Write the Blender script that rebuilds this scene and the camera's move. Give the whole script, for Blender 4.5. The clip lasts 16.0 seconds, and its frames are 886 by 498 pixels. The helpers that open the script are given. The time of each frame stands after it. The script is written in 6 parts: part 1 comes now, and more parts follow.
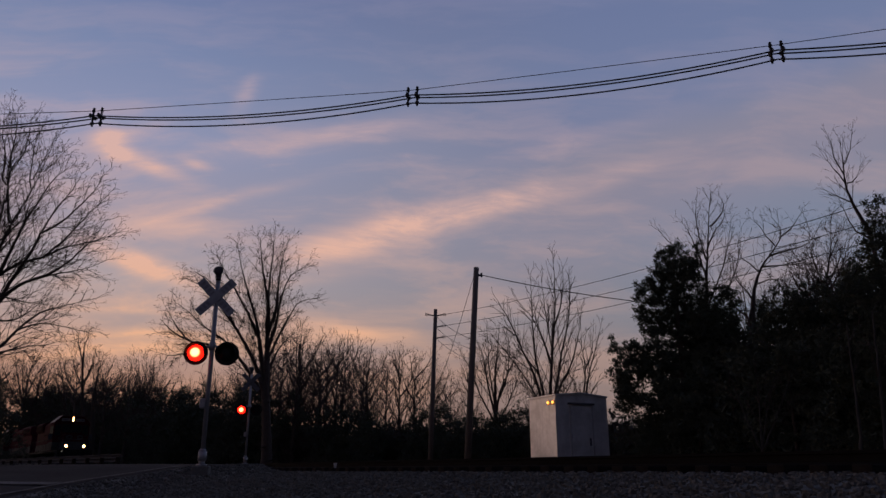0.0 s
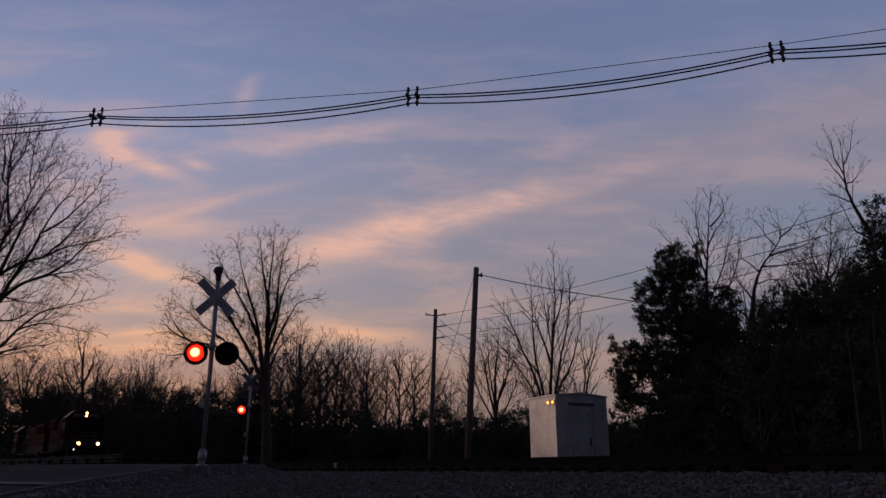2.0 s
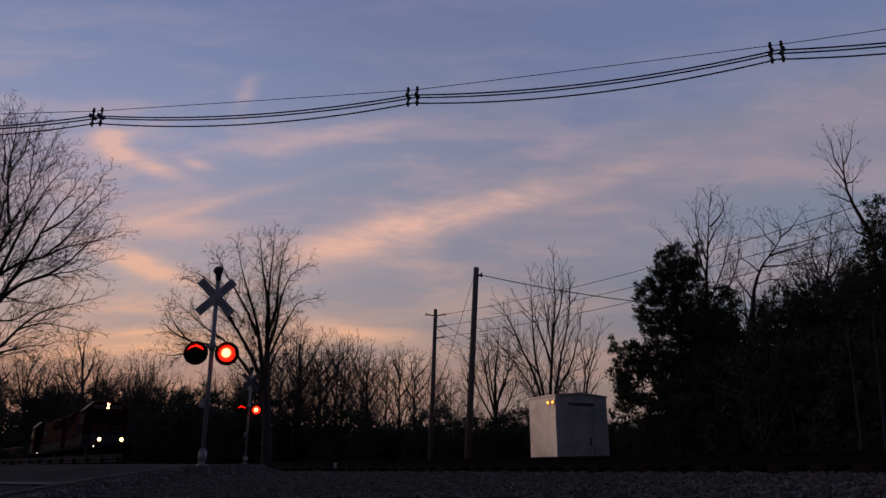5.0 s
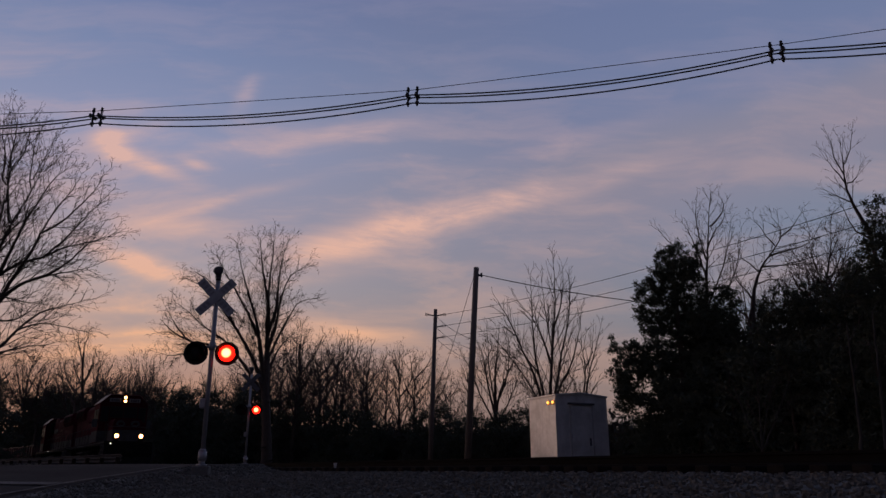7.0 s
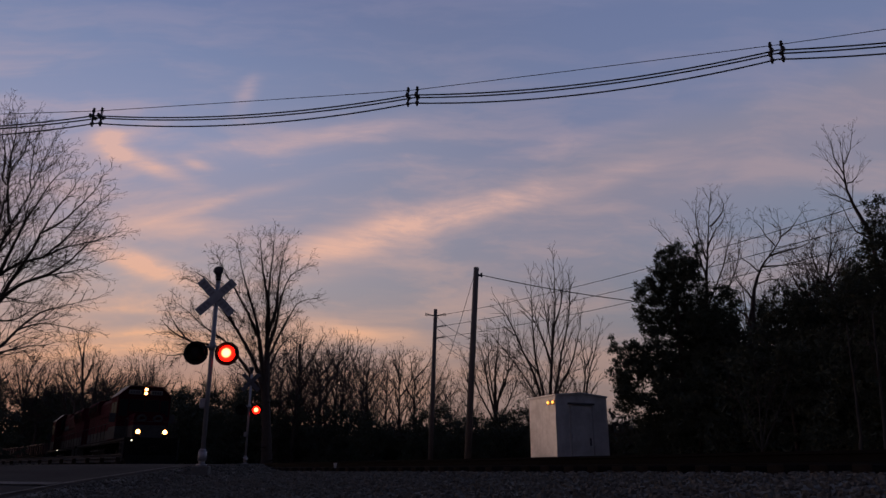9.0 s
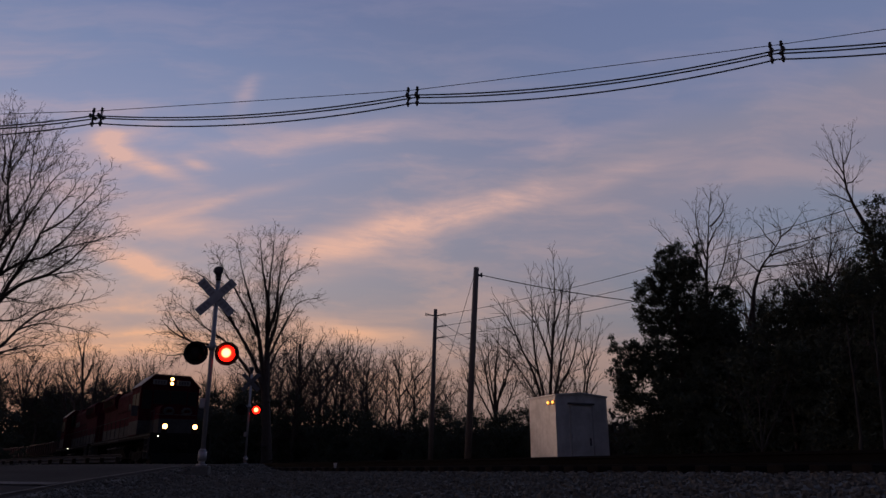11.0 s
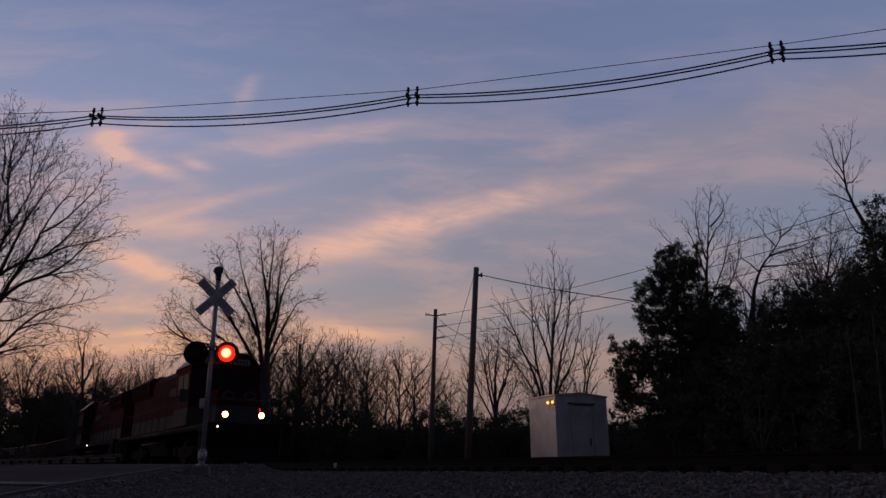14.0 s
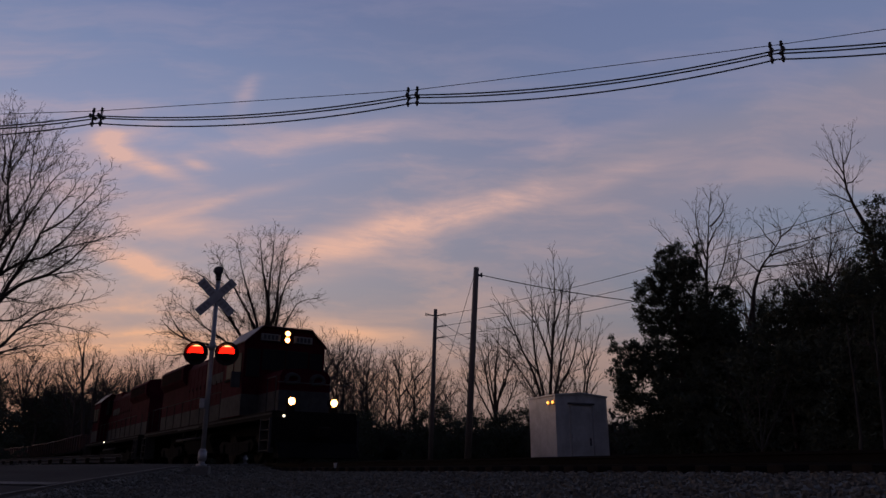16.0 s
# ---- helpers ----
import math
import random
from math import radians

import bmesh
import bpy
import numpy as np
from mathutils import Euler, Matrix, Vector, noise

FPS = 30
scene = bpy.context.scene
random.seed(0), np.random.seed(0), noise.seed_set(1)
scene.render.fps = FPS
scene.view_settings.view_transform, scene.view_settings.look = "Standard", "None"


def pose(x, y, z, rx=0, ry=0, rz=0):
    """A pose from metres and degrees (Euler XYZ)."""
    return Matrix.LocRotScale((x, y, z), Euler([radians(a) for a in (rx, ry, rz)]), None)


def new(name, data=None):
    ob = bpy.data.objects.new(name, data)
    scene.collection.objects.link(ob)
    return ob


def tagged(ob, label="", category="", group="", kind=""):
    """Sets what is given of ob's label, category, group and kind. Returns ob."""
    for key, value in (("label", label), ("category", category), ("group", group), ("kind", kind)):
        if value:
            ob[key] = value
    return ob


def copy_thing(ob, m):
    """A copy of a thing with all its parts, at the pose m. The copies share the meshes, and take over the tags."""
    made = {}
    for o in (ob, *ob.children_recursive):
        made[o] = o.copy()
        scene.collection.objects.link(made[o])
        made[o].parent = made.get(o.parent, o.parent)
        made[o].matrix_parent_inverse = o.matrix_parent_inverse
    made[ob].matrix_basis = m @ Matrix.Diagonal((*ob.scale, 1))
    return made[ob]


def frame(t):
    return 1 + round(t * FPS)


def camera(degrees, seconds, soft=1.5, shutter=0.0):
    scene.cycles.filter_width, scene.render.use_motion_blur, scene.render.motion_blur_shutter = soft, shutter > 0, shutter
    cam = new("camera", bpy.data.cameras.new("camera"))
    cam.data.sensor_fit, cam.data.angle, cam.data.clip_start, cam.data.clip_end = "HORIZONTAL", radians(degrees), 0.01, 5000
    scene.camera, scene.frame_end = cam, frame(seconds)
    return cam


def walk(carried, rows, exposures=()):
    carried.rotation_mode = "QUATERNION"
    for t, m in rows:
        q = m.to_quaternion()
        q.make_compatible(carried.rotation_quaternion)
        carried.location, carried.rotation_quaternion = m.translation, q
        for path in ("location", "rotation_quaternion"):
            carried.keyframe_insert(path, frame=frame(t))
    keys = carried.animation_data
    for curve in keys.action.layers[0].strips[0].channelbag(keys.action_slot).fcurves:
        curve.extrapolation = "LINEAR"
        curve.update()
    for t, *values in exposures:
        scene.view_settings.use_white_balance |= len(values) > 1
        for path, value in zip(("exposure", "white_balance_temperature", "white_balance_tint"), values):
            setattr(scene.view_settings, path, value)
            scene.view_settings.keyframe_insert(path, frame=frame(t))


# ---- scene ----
cam = camera(62.19, 16.0, soft=1.5)
EYE = (0.0, 0.0, -0.23)
walk(cam, [(0.0, pose(*EYE, 106.78, 0, 0)), (16.0, pose(*EYE, 106.78, 0, 0))], [(0.0, 0.0), (16.0, 0.0)])

# ---- sky ----


def lin(r, g, b):
    return tuple(((c / 255 + 0.055) / 1.055) ** 2.4 if c > 10 else c / 3294.6 for c in (r, g, b)) + (1.0,)


class Nodes:
    """Short hand for a node tree."""

    def __init__(self, tree):
        self.t = tree
        tree.nodes.clear()

    def put(self, value, socket):
        if isinstance(value, bpy.types.NodeSocket):
            self.t.links.new(value, socket)
        elif value is not None:
            socket.default_value = value

    def add(self, kind, *values, out=0, **props):
        n = self.t.nodes.new(kind)
        for k, v in props.items():
            setattr(n, k, v)
        for i, v in enumerate(values):
            self.put(v, n.inputs[i])
        return n.outputs[out]

    def math(self, op, *values, clamp=False):
        return self.add("ShaderNodeMath", *values, operation=op, use_clamp=clamp)

    def step(self, x, a, b, lo=0.0, hi=1.0):
        return self.add("ShaderNodeMapRange", x, a, b, lo, hi, interpolation_type="SMOOTHSTEP")

    def mix(self, f, a, b, blend="MIX"):
        n = self.t.nodes.new("ShaderNodeMix")
        n.data_type, n.blend_type = "RGBA", blend
        self.put(f, n.inputs[0]), self.put(a, n.inputs[6]), self.put(b, n.inputs[7])
        return n.outputs[2]

    def ramp(self, x, stops, ease="LINEAR"):
        n = self.t.nodes.new("ShaderNodeValToRGB")
        n.color_ramp.interpolation = ease
        e = n.color_ramp.elements
        while len(e) < len(stops):
            e.new(0.5)
        for el, (p, c) in zip(e, stops):
            el.position, el.color = p, c
        self.put(x, n.inputs[0])
        return n.outputs[0]

    def noise(self, vec, scale, detail=4.0, rough=0.55, out=0):
        n = self.t.nodes.new("ShaderNodeTexNoise")
        self.put(vec, n.inputs["Vector"])
        n.inputs["Scale"].default_value, n.inputs["Detail"].default_value, n.inputs["Roughness"].default_value = scale, detail, rough
        return n.outputs[out]


# a dusk sky: warm on the horizon where the sun went down, dim and blue behind
SKY = dict(strength=1.0)
world = bpy.data.worlds.new("dusk")
scene.world = world
world.use_nodes = True
N = Nodes(world.node_tree)
geo = N.add("ShaderNodeTexCoord")
sep = N.t.nodes.new("ShaderNodeSeparateXYZ")
N.put(geo, sep.inputs[0])
sx, sy, sz = sep.outputs
yy = N.math("MAXIMUM", sy, 0.12)
u, v = N.math("DIVIDE", sx, yy), N.math("DIVIDE", sz, yy)
flat = N.add("ShaderNodeCombineXYZ", u, v, 0.0)
warm = N.ramp(sz, [(0.0, lin(142, 104, 90)), (0.09, lin(175, 133, 114)), (0.16, lin(180, 153, 145)), (0.23, lin(168, 157, 162)),
                   (0.31, lin(158, 151, 167)), (0.40, lin(142, 148, 178)), (0.50, lin(121, 134, 170)), (0.58, lin(108, 121, 161)), (1.0, lin(70, 82, 122))])
cool = N.ramp(sz, [(0.0, lin(116, 100, 97)), (0.10, lin(144, 124, 119)), (0.20, lin(140, 134, 141)), (0.30, lin(131, 134, 152)),
                   (0.42, lin(130, 132, 154)), (0.50, lin(116, 125, 155)), (0.60, lin(103, 113, 148)), (1.0, lin(68, 80, 118))])
base = N.mix(N.step(u, -0.5, 0.2), warm, cool)
blue = N.ramp(sz, [(0.0, lin(104, 98, 102)), (0.10, lin(122, 117, 122)), (0.20, lin(121, 127, 142)), (0.30, lin(123, 131, 152)), (0.42, lin(130, 132, 154)), (0.50, lin(116, 125, 155)), (0.60, lin(103, 113, 148)), (1.0, lin(68, 80, 118))])
base = N.mix(N.step(u, 0.12, 0.42), base, blue)
# to the right a broad warm veil lies below a slant, with clear blue above it
slant = N.math("SUBTRACT", N.math("SUBTRACT", v, N.math("MULTIPLY", u, 0.35)), N.math("ADD", 0.3635, N.math("MULTIPLY", N.math("SUBTRACT", N.noise(flat, 2.2, 3.0), 0.5), 0.10)))
right = N.step(u, -0.1, 0.25)
base = N.mix(N.math("MULTIPLY", N.math("MULTIPLY", N.step(slant, 0.04, -0.06), N.step(slant, -0.22, -0.08)), N.math("MULTIPLY", right, 0.42)), base, lin(148, 136, 150))
base = N.mix(N.math("MULTIPLY", N.step(slant, -0.02, 0.06), N.math("MULTIPLY", right, 0.38)), base, lin(104, 121, 163))
# high thin cloud, drawn out along one slant
turn = N.add("ShaderNodeMapping", flat, (0.0, 0.0, 0.0), (0.0, 0.0, radians(-19)), (2.2, 11.0, 1.0))
wave = N.noise(flat, 3.0, 3.0)
bent = N.add("ShaderNodeVectorMath", turn, N.noise(flat, 2.6, 3.0, out=1), operation="ADD")
veil = N.step(N.noise(bent, 1.7, 7.0, 0.6), 0.40, 0.72)
fine = N.step(N.noise(bent, 5.0, 6.0, 0.65), 0.28, 0.72, 0.5, 1.2)
WISPS = [(-0.10, 0.322, 16, 0.15, 0.026, 0.75), (-0.03, 0.345, 18, 0.10, 0.02, 0.5), (0.085, 0.372, 21, 0.08, 0.017, 0.75), (0.22, 0.405, 15, 0.11, 0.015, 0.4), (-0.16, 0.30, 12, 0.08, 0.02, 0.4),
         (-0.49, 0.460, -38, 0.034, 0.020, 1.5), (-0.425, 0.421, -22, 0.06, 0.011, 0.9), (-0.46, 0.482, 8, 0.05, 0.011, 0.6), (-0.365, 0.427, -20, 0.022, 0.007, 0.7), (-0.34, 0.366, 17, 0.12, 0.009, 0.5)]
WISPS += [(-0.425, 0.282, -17, 0.07, 0.014, 1.9), (-0.30, 0.545, 70, 0.028, 0.014, 0.6), (-0.13, 0.485, 12, 0.10, 0.013, 0.45), (-0.36, 0.332, -8, 0.10, 0.012, 0.4), (-0.52, 0.262, 10, 0.03, 0.011, 0.5),
         (-0.42, 0.182, 2, 0.13, 0.007, 1.2), (-0.45, 0.160, 3, 0.16, 0.011, 1.4), (-0.43, 0.215, -3, 0.12, 0.006, 0.7), (-0.15, 0.188, -12, 0.10, 0.013, 0.7), (-0.24, 0.17, 2, 0.16, 0.012, 0.4), (-0.30, 0.245, 6, 0.2, 0.011, 0.35), (-0.47, 0.23, -4, 0.08, 0.009, 0.4),
         (-0.25, 0.46, 8, 0.15, 0.016, 0.3), (0.2, 0.47, 15, 0.16, 0.016, 0.2)]
total = None
for wu, wv, tilt, length, width, amount in WISPS:
    c, s = math.cos(radians(tilt)), math.sin(radians(tilt))
    du, dv = N.math("SUBTRACT", u, wu), N.math("SUBTRACT", N.math("ADD", v, N.math("MULTIPLY", N.math("SUBTRACT", wave, 0.5), 0.05)), wv)
    a = N.math("ADD", N.math("MULTIPLY", du, c / length), N.math("MULTIPLY", dv, s / length))
    b = N.math("ADD", N.math("MULTIPLY", du, -s / width), N.math("MULTIPLY", dv, c / width))
    g = N.math("MULTIPLY", N.math("EXPONENT", N.math("MULTIPLY", N.math("ADD", N.math("MULTIPLY", a, a), N.math("MULTIPLY", b, b)), -1.0)), amount)
    total = g if total is None else N.math("ADD", total, g)
total = N.math("MULTIPLY", total, fine)
lit = N.math("ADD", N.math("MULTIPLY", total, 0.75), N.math("MULTIPLY", veil, N.math("MULTIPLY", N.step(u, -0.5, 0.6, 0.42, 0.2), N.step(sz, 0.36, 0.52, 1.0, 0.4))), clamp=True)
pink = N.ramp(sz, [(0.0, lin(200, 144, 112)), (0.16, lin(230, 176, 142)), (0.27, lin(226, 179, 160)), (0.42, lin(212, 175, 170)), (0.6, lin(166, 158, 184))])
sky = N.mix(lit, base, pink)
# the east, behind, is dimmer
dim = N.step(sy, -0.3, 0.75, 0.30, 1.0)
sky = N.mix(1.0, sky, N.add("ShaderNodeCombineColor", dim, dim, N.math("POWER", dim, 0.9)), "MULTIPLY")
# the glow over the place of the sunset, to the left of the crossing
after = N.math("MULTIPLY", N.math("MULTIPLY", N.step(sx, -0.52, -0.82), N.step(sz, 0.5, 0.05)), N.step(sy, -0.35, 0.45))
sky = N.mix(after, sky, [1.1 * c for c in lin(250, 206, 182)[:3]] + [1.0])
sky = N.mix(N.step(sz, -0.03, 0.0), lin(22, 18, 16), sky)
bg = N.add("ShaderNodeBackground", sky, SKY["strength"])
N.put(bg, N.t.nodes.new("ShaderNodeOutputWorld").inputs[0])

# ---- materials ----


def mat(name, a, b=None, rough=0.7, metal=0.0, grain=8.0, bump=0.2, coarse=0.7, object_random=0.0, stretch=(1, 1, 1), spec=0.5):
    """A surface whose colour wanders from a to b at two scales, with fine relief."""
    m = bpy.data.materials.new(name)
    m.use_nodes = True
    n = Nodes(m.node_tree)
    pos = n.add("ShaderNodeMapping", n.add("ShaderNodeTexCoord", out=3), (0, 0, 0), (0, 0, 0), stretch)
    f1, f2 = n.noise(pos, coarse, 4.0), n.noise(pos, grain, 6.0, 0.65)
    f = n.math("ADD", n.math("MULTIPLY", f1, 0.55), n.math("MULTIPLY", f2, 0.45))
    f = n.step(f, 0.34, 0.66)
    col = n.mix(f, (*a, 1), (*(b or [c * 0.7 for c in a]), 1))
    if object_random:
        r = n.add("ShaderNodeObjectInfo", out=5)
        col = n.mix(1.0, col, n.add("ShaderNodeCombineColor", *[n.math("ADD", n.math("MULTIPLY", r, object_random), 1 - object_random / 2)] * 3), "MULTIPLY")
    p = n.t.nodes.new("ShaderNodeBsdfPrincipled")
    n.put(col, p.inputs["Base Color"])
    n.put(n.math("ADD", rough - 0.1, n.math("MULTIPLY", f2, 0.2)), p.inputs["Roughness"])
    p.inputs["Metallic"].default_value = metal
    p.inputs["Specular IOR Level"].default_value = spec
    if bump:
        bn = n.t.nodes.new("ShaderNodeBump")
        bn.inputs["Strength"].default_value, bn.inputs["Distance"].default_value = bump, 0.02
        n.put(f2, bn.inputs["Height"])
        n.put(bn.outputs[0], p.inputs["Normal"])
    n.put(p.outputs[0], n.t.nodes.new("ShaderNodeOutputMaterial").inputs[0])
    return m


def glow(name, edge, middle, strong, radius, face=(0, 2)):
    """A lamp's lens: hot in the middle, coloured at the rim; radius in the thing's own space."""
    m = bpy.data.materials.new(name)
    m.use_nodes = True
    n = Nodes(m.node_tree)
    s = n.t.nodes.new("ShaderNodeSeparateXYZ")
    n.put(n.add("ShaderNodeTexCoord", out=3), s.inputs[0])
    a, b = (s.outputs[i] for i in face)
    d = n.math("SQRT", n.math("ADD", n.math("MULTIPLY", a, a), n.math("MULTIPLY", b, b)))
    f = n.step(d, radius * 0.3, radius * 0.72)
    e = n.add("ShaderNodeEmission", n.mix(f, (*middle, 1), (*edge, 1)), strong)
    n.put(e, n.t.nodes.new("ShaderNodeOutputMaterial").inputs[0])
    return m


BARK = mat("bark", (0.075, 0.055, 0.045), (0.035, 0.027, 0.022), 0.9, grain=14, bump=0.5, stretch=(1, 1, 0.3))
PALE = mat("pale_bark", (0.058, 0.054, 0.047), (0.035, 0.032, 0.028), 0.9, grain=14, bump=0.4, stretch=(1, 1, 0.3))
TWIG = mat("twig", (0.07, 0.048, 0.04), (0.04, 0.03, 0.026), 0.9, grain=5, bump=0)
NEEDLE = mat("cedar_foliage", (0.086, 0.100, 0.068), (0.047, 0.055, 0.039), 0.8, grain=3, bump=0, spec=0.2)
BRUSH = mat("brush", (0.092, 0.080, 0.062), (0.048, 0.042, 0.034), 0.9, grain=3, bump=0, spec=0.2)
POLE = mat("weathered_pole", (0.19, 0.16, 0.14), (0.10, 0.085, 0.075), 0.9, grain=20, bump=0.4, stretch=(1, 1, 0.1))
GRAVEL = mat("crushed_stone", (0.17, 0.162, 0.142), (0.075, 0.072, 0.064), 0.9, grain=30, bump=0.5, coarse=1.5, spec=0.08)
STONE = mat("ballast_stone", (0.17, 0.163, 0.143), (0.065, 0.062, 0.055), 0.9, grain=18, bump=0.3, coarse=6, spec=0.08)
SOIL = mat("winter_ground", (0.055, 0.045, 0.03), (0.10, 0.085, 0.06), 0.95, grain=4, bump=0.5, coarse=0.25, spec=0.08)
ASPHALT = mat("asphalt", (0.056, 0.053, 0.050), (0.037, 0.035, 0.034), 0.9, grain=40, bump=0.4, coarse=0.6, spec=0.03)
LINE = mat("road_paint", (0.13, 0.13, 0.127), (0.05, 0.048, 0.046), 0.7, grain=18, bump=0.1, coarse=2.5, spec=0.08)
TIE = mat("creosoted_tie", (0.03, 0.024, 0.02), (0.018, 0.015, 0.013), 0.95, spec=0.05, grain=12, bump=0.5, object_random=0.5)
RUST = mat("rusty_rail", (0.016, 0.013, 0.011), (0.011, 0.009, 0.008), 0.9, 0.0, grain=25, spec=0.1)
RAILTOP = mat("worn_rail_head", (0.06, 0.054, 0.05), (0.035, 0.03, 0.028), 0.7, 0.3, grain=25, bump=0.05, spec=0.15)
GALV = mat("galvanised_steel", (0.10, 0.105, 0.12), (0.06, 0.063, 0.07), 0.75, 0.3, grain=10, bump=0.05)
BEAM = mat("weathered_guardrail", (0.062, 0.068, 0.084), (0.038, 0.042, 0.052), 0.85, 0.0, grain=10, bump=0.05, spec=0.15)
SILVER = mat("aluminium_paint", (0.36, 0.365, 0.39), (0.23, 0.235, 0.25), 0.5, 0.3, grain=6, bump=0.05)
SIGNWHITE = mat("sign_sheeting", (0.38, 0.39, 0.41), (0.25, 0.26, 0.29), 0.6, grain=5, bump=0.03)
DULL = mat("dull_sign_back", (0.13, 0.135, 0.15), (0.08, 0.08, 0.09), 0.7, grain=5, bump=0.03)
BLACK = mat("black_paint", (0.018, 0.018, 0.018), (0.01, 0.01, 0.01), 0.7, grain=10, bump=0.05, spec=0.2)
FADED = mat("faded_lettering", (0.20, 0.20, 0.21), (0.28, 0.28, 0.3), 0.7, bump=0)
LETTER = mat("sign_lettering", (0.03, 0.03, 0.032), (0.05, 0.05, 0.05), 0.7, bump=0)
SHEDPAINT = mat("pale_aluminium_panel", (0.80, 0.81, 0.84), (0.54, 0.55, 0.57), 0.36, 0.55, grain=3, bump=0.06, coarse=1.3)
SHEDTRIM = mat("grey_trim", (0.42, 0.42, 0.43), (0.3, 0.3, 0.31), 0.6, grain=6, bump=0.05)
CONCRETE = mat("concrete", (0.19, 0.187, 0.18), (0.11, 0.107, 0.10), 0.9, grain=20)
RED = mat("red_paint", (0.064, 0.006, 0.015), (0.035, 0.004, 0.009), 0.8, grain=3, bump=0.03, spec=0.04)
ROOF = mat("worn_roof_paint", (0.085, 0.025, 0.024), (0.05, 0.017, 0.017), 0.5, grain=5, bump=0.04)
GREY = mat("light_grey_paint", (0.078, 0.077, 0.078), (0.046, 0.046, 0.047), 0.8, grain=4, bump=0.03, spec=0.06)
GRIME = mat("grimy_grey_paint", (0.05, 0.049, 0.048), (0.028, 0.027, 0.027), 0.85, grain=4, bump=0.03, spec=0.1)
CHASSIS = mat("grimy_black", (0.015, 0.014, 0.014), (0.009, 0.009, 0.009), 0.9, grain=9, bump=0.2, spec=0.05)
WHEEL = mat("wheel_steel", (0.022, 0.02, 0.019), (0.013, 0.012, 0.011), 0.85, 0.0, grain=12, spec=0.1)
PLATE = mat("number_board", (0.17, 0.17, 0.165), (0.13, 0.13, 0.13), 0.5, bump=0)
CARRED = mat("oxide_red_car", (0.10, 0.045, 0.035), (0.05, 0.03, 0.025), 0.8, grain=6, bump=0.2)
CABLE = mat("covered_cable", (0.02, 0.02, 0.022), (0.014, 0.014, 0.016), 0.6, bump=0)
PORCELAIN = mat("insulator", (0.12, 0.12, 0.13), (0.06, 0.06, 0.065), 0.3, grain=6, bump=0)
LITTER = mat("white_plastic", (0.75, 0.75, 0.74), (0.6, 0.6, 0.6), 0.5, bump=0)
GLASS = bpy.data.materials.new("dark_glazing")
GLASS.use_nodes = True
GLASS.node_tree.nodes["Principled BSDF"].inputs["Base Color"].default_value = (0.01, 0.011, 0.013, 1)
GLASS.node_tree.nodes["Principled BSDF"].inputs["Roughness"].default_value = 0.6
GLASS.node_tree.nodes["Principled BSDF"].inputs["Specular IOR Level"].default_value = 0.12
REDLENS = glow("lit_red_lens", (1.0, 0.008, 0.003), (1.0, 0.56, 0.2), 3.6, 0.2)
HEADLENS = glow("lit_headlight", (1.0, 0.32, 0.07), (1.0, 0.74, 0.42), 10.0, 0.11, (1, 2))
DITCHLENS = glow("lit_ditch_light", (1.0, 0.36, 0.09), (1.0, 0.78, 0.5), 14.0, 0.14, (1, 2))
AMBER = glow("lit_amber_lens", (1.0, 0.30, 0.04), (1.0, 0.55, 0.12), 2.6, 0.08, (1, 2))
MARKER = glow("lit_marker", (1.0, 0.85, 0.6), (1.0, 0.9, 0.7), 3.0, 0.05, (1, 2))

# ---- mesh helpers ----


def link_mesh(name, verts, faces, material, parent=None, smooth=False):
    me = bpy.data.meshes.new(name)
    me.from_pydata([tuple(map(float, p)) for p in verts], [], [tuple(map(int, f)) for f in faces])
    for m in material if isinstance(material, (list, tuple)) else [material]:
        me.materials.append(m)
    if smooth:
        me.polygons.foreach_set("use_smooth", [True] * len(me.polygons))
    ob = new(name, me)
    ob.parent = parent
    return ob


def part(name, bm, material, parent=None, label="", smooth=False):
    me = bpy.data.meshes.new(name)
    bmesh.ops.recalc_face_normals(bm, faces=bm.faces)
    if smooth:
        for f in bm.faces:
            f.smooth = True
    bm.to_mesh(me)
    bm.free()
    for m in material if isinstance(material, (list, tuple)) else [material]:
        me.materials.append(m)
    ob = new(name, me)
    ob.parent = parent
    return tagged(ob, label)


def box(bm, x0, x1, y0, y1, z0, z1, bevel=0.0, m=None):
    r = bmesh.ops.create_cube(bm, size=1.0)
    bmesh.ops.scale(bm, vec=(x1 - x0, y1 - y0, z1 - z0), verts=r["verts"])
    bmesh.ops.translate(bm, vec=((x0 + x1) / 2, (y0 + y1) / 2, (z0 + z1) / 2), verts=r["verts"])
    vs = r["verts"]
    if bevel:
        es = list({e for w in vs for e in w.link_edges})
        got = bmesh.ops.bevel(bm, geom=es, offset=bevel, segments=2, affect="EDGES", profile=0.5)
        vs = got["verts"]
    if m is not None:
        bmesh.ops.transform(bm, matrix=m, verts=list(set(vs)))
    return bm


def rod(bm, a, b, r0, r1=None, sides=8, caps=True):
    a, b = Vector(a), Vector(b)
    q = (b - a).to_track_quat("Z", "Y").to_matrix().to_4x4()
    bmesh.ops.create_cone(bm, cap_ends=caps, segments=sides, radius1=r0, radius2=r0 if r1 is None else r1, depth=(b - a).length, matrix=Matrix.Translation((a + b) / 2) @ q)
    return bm


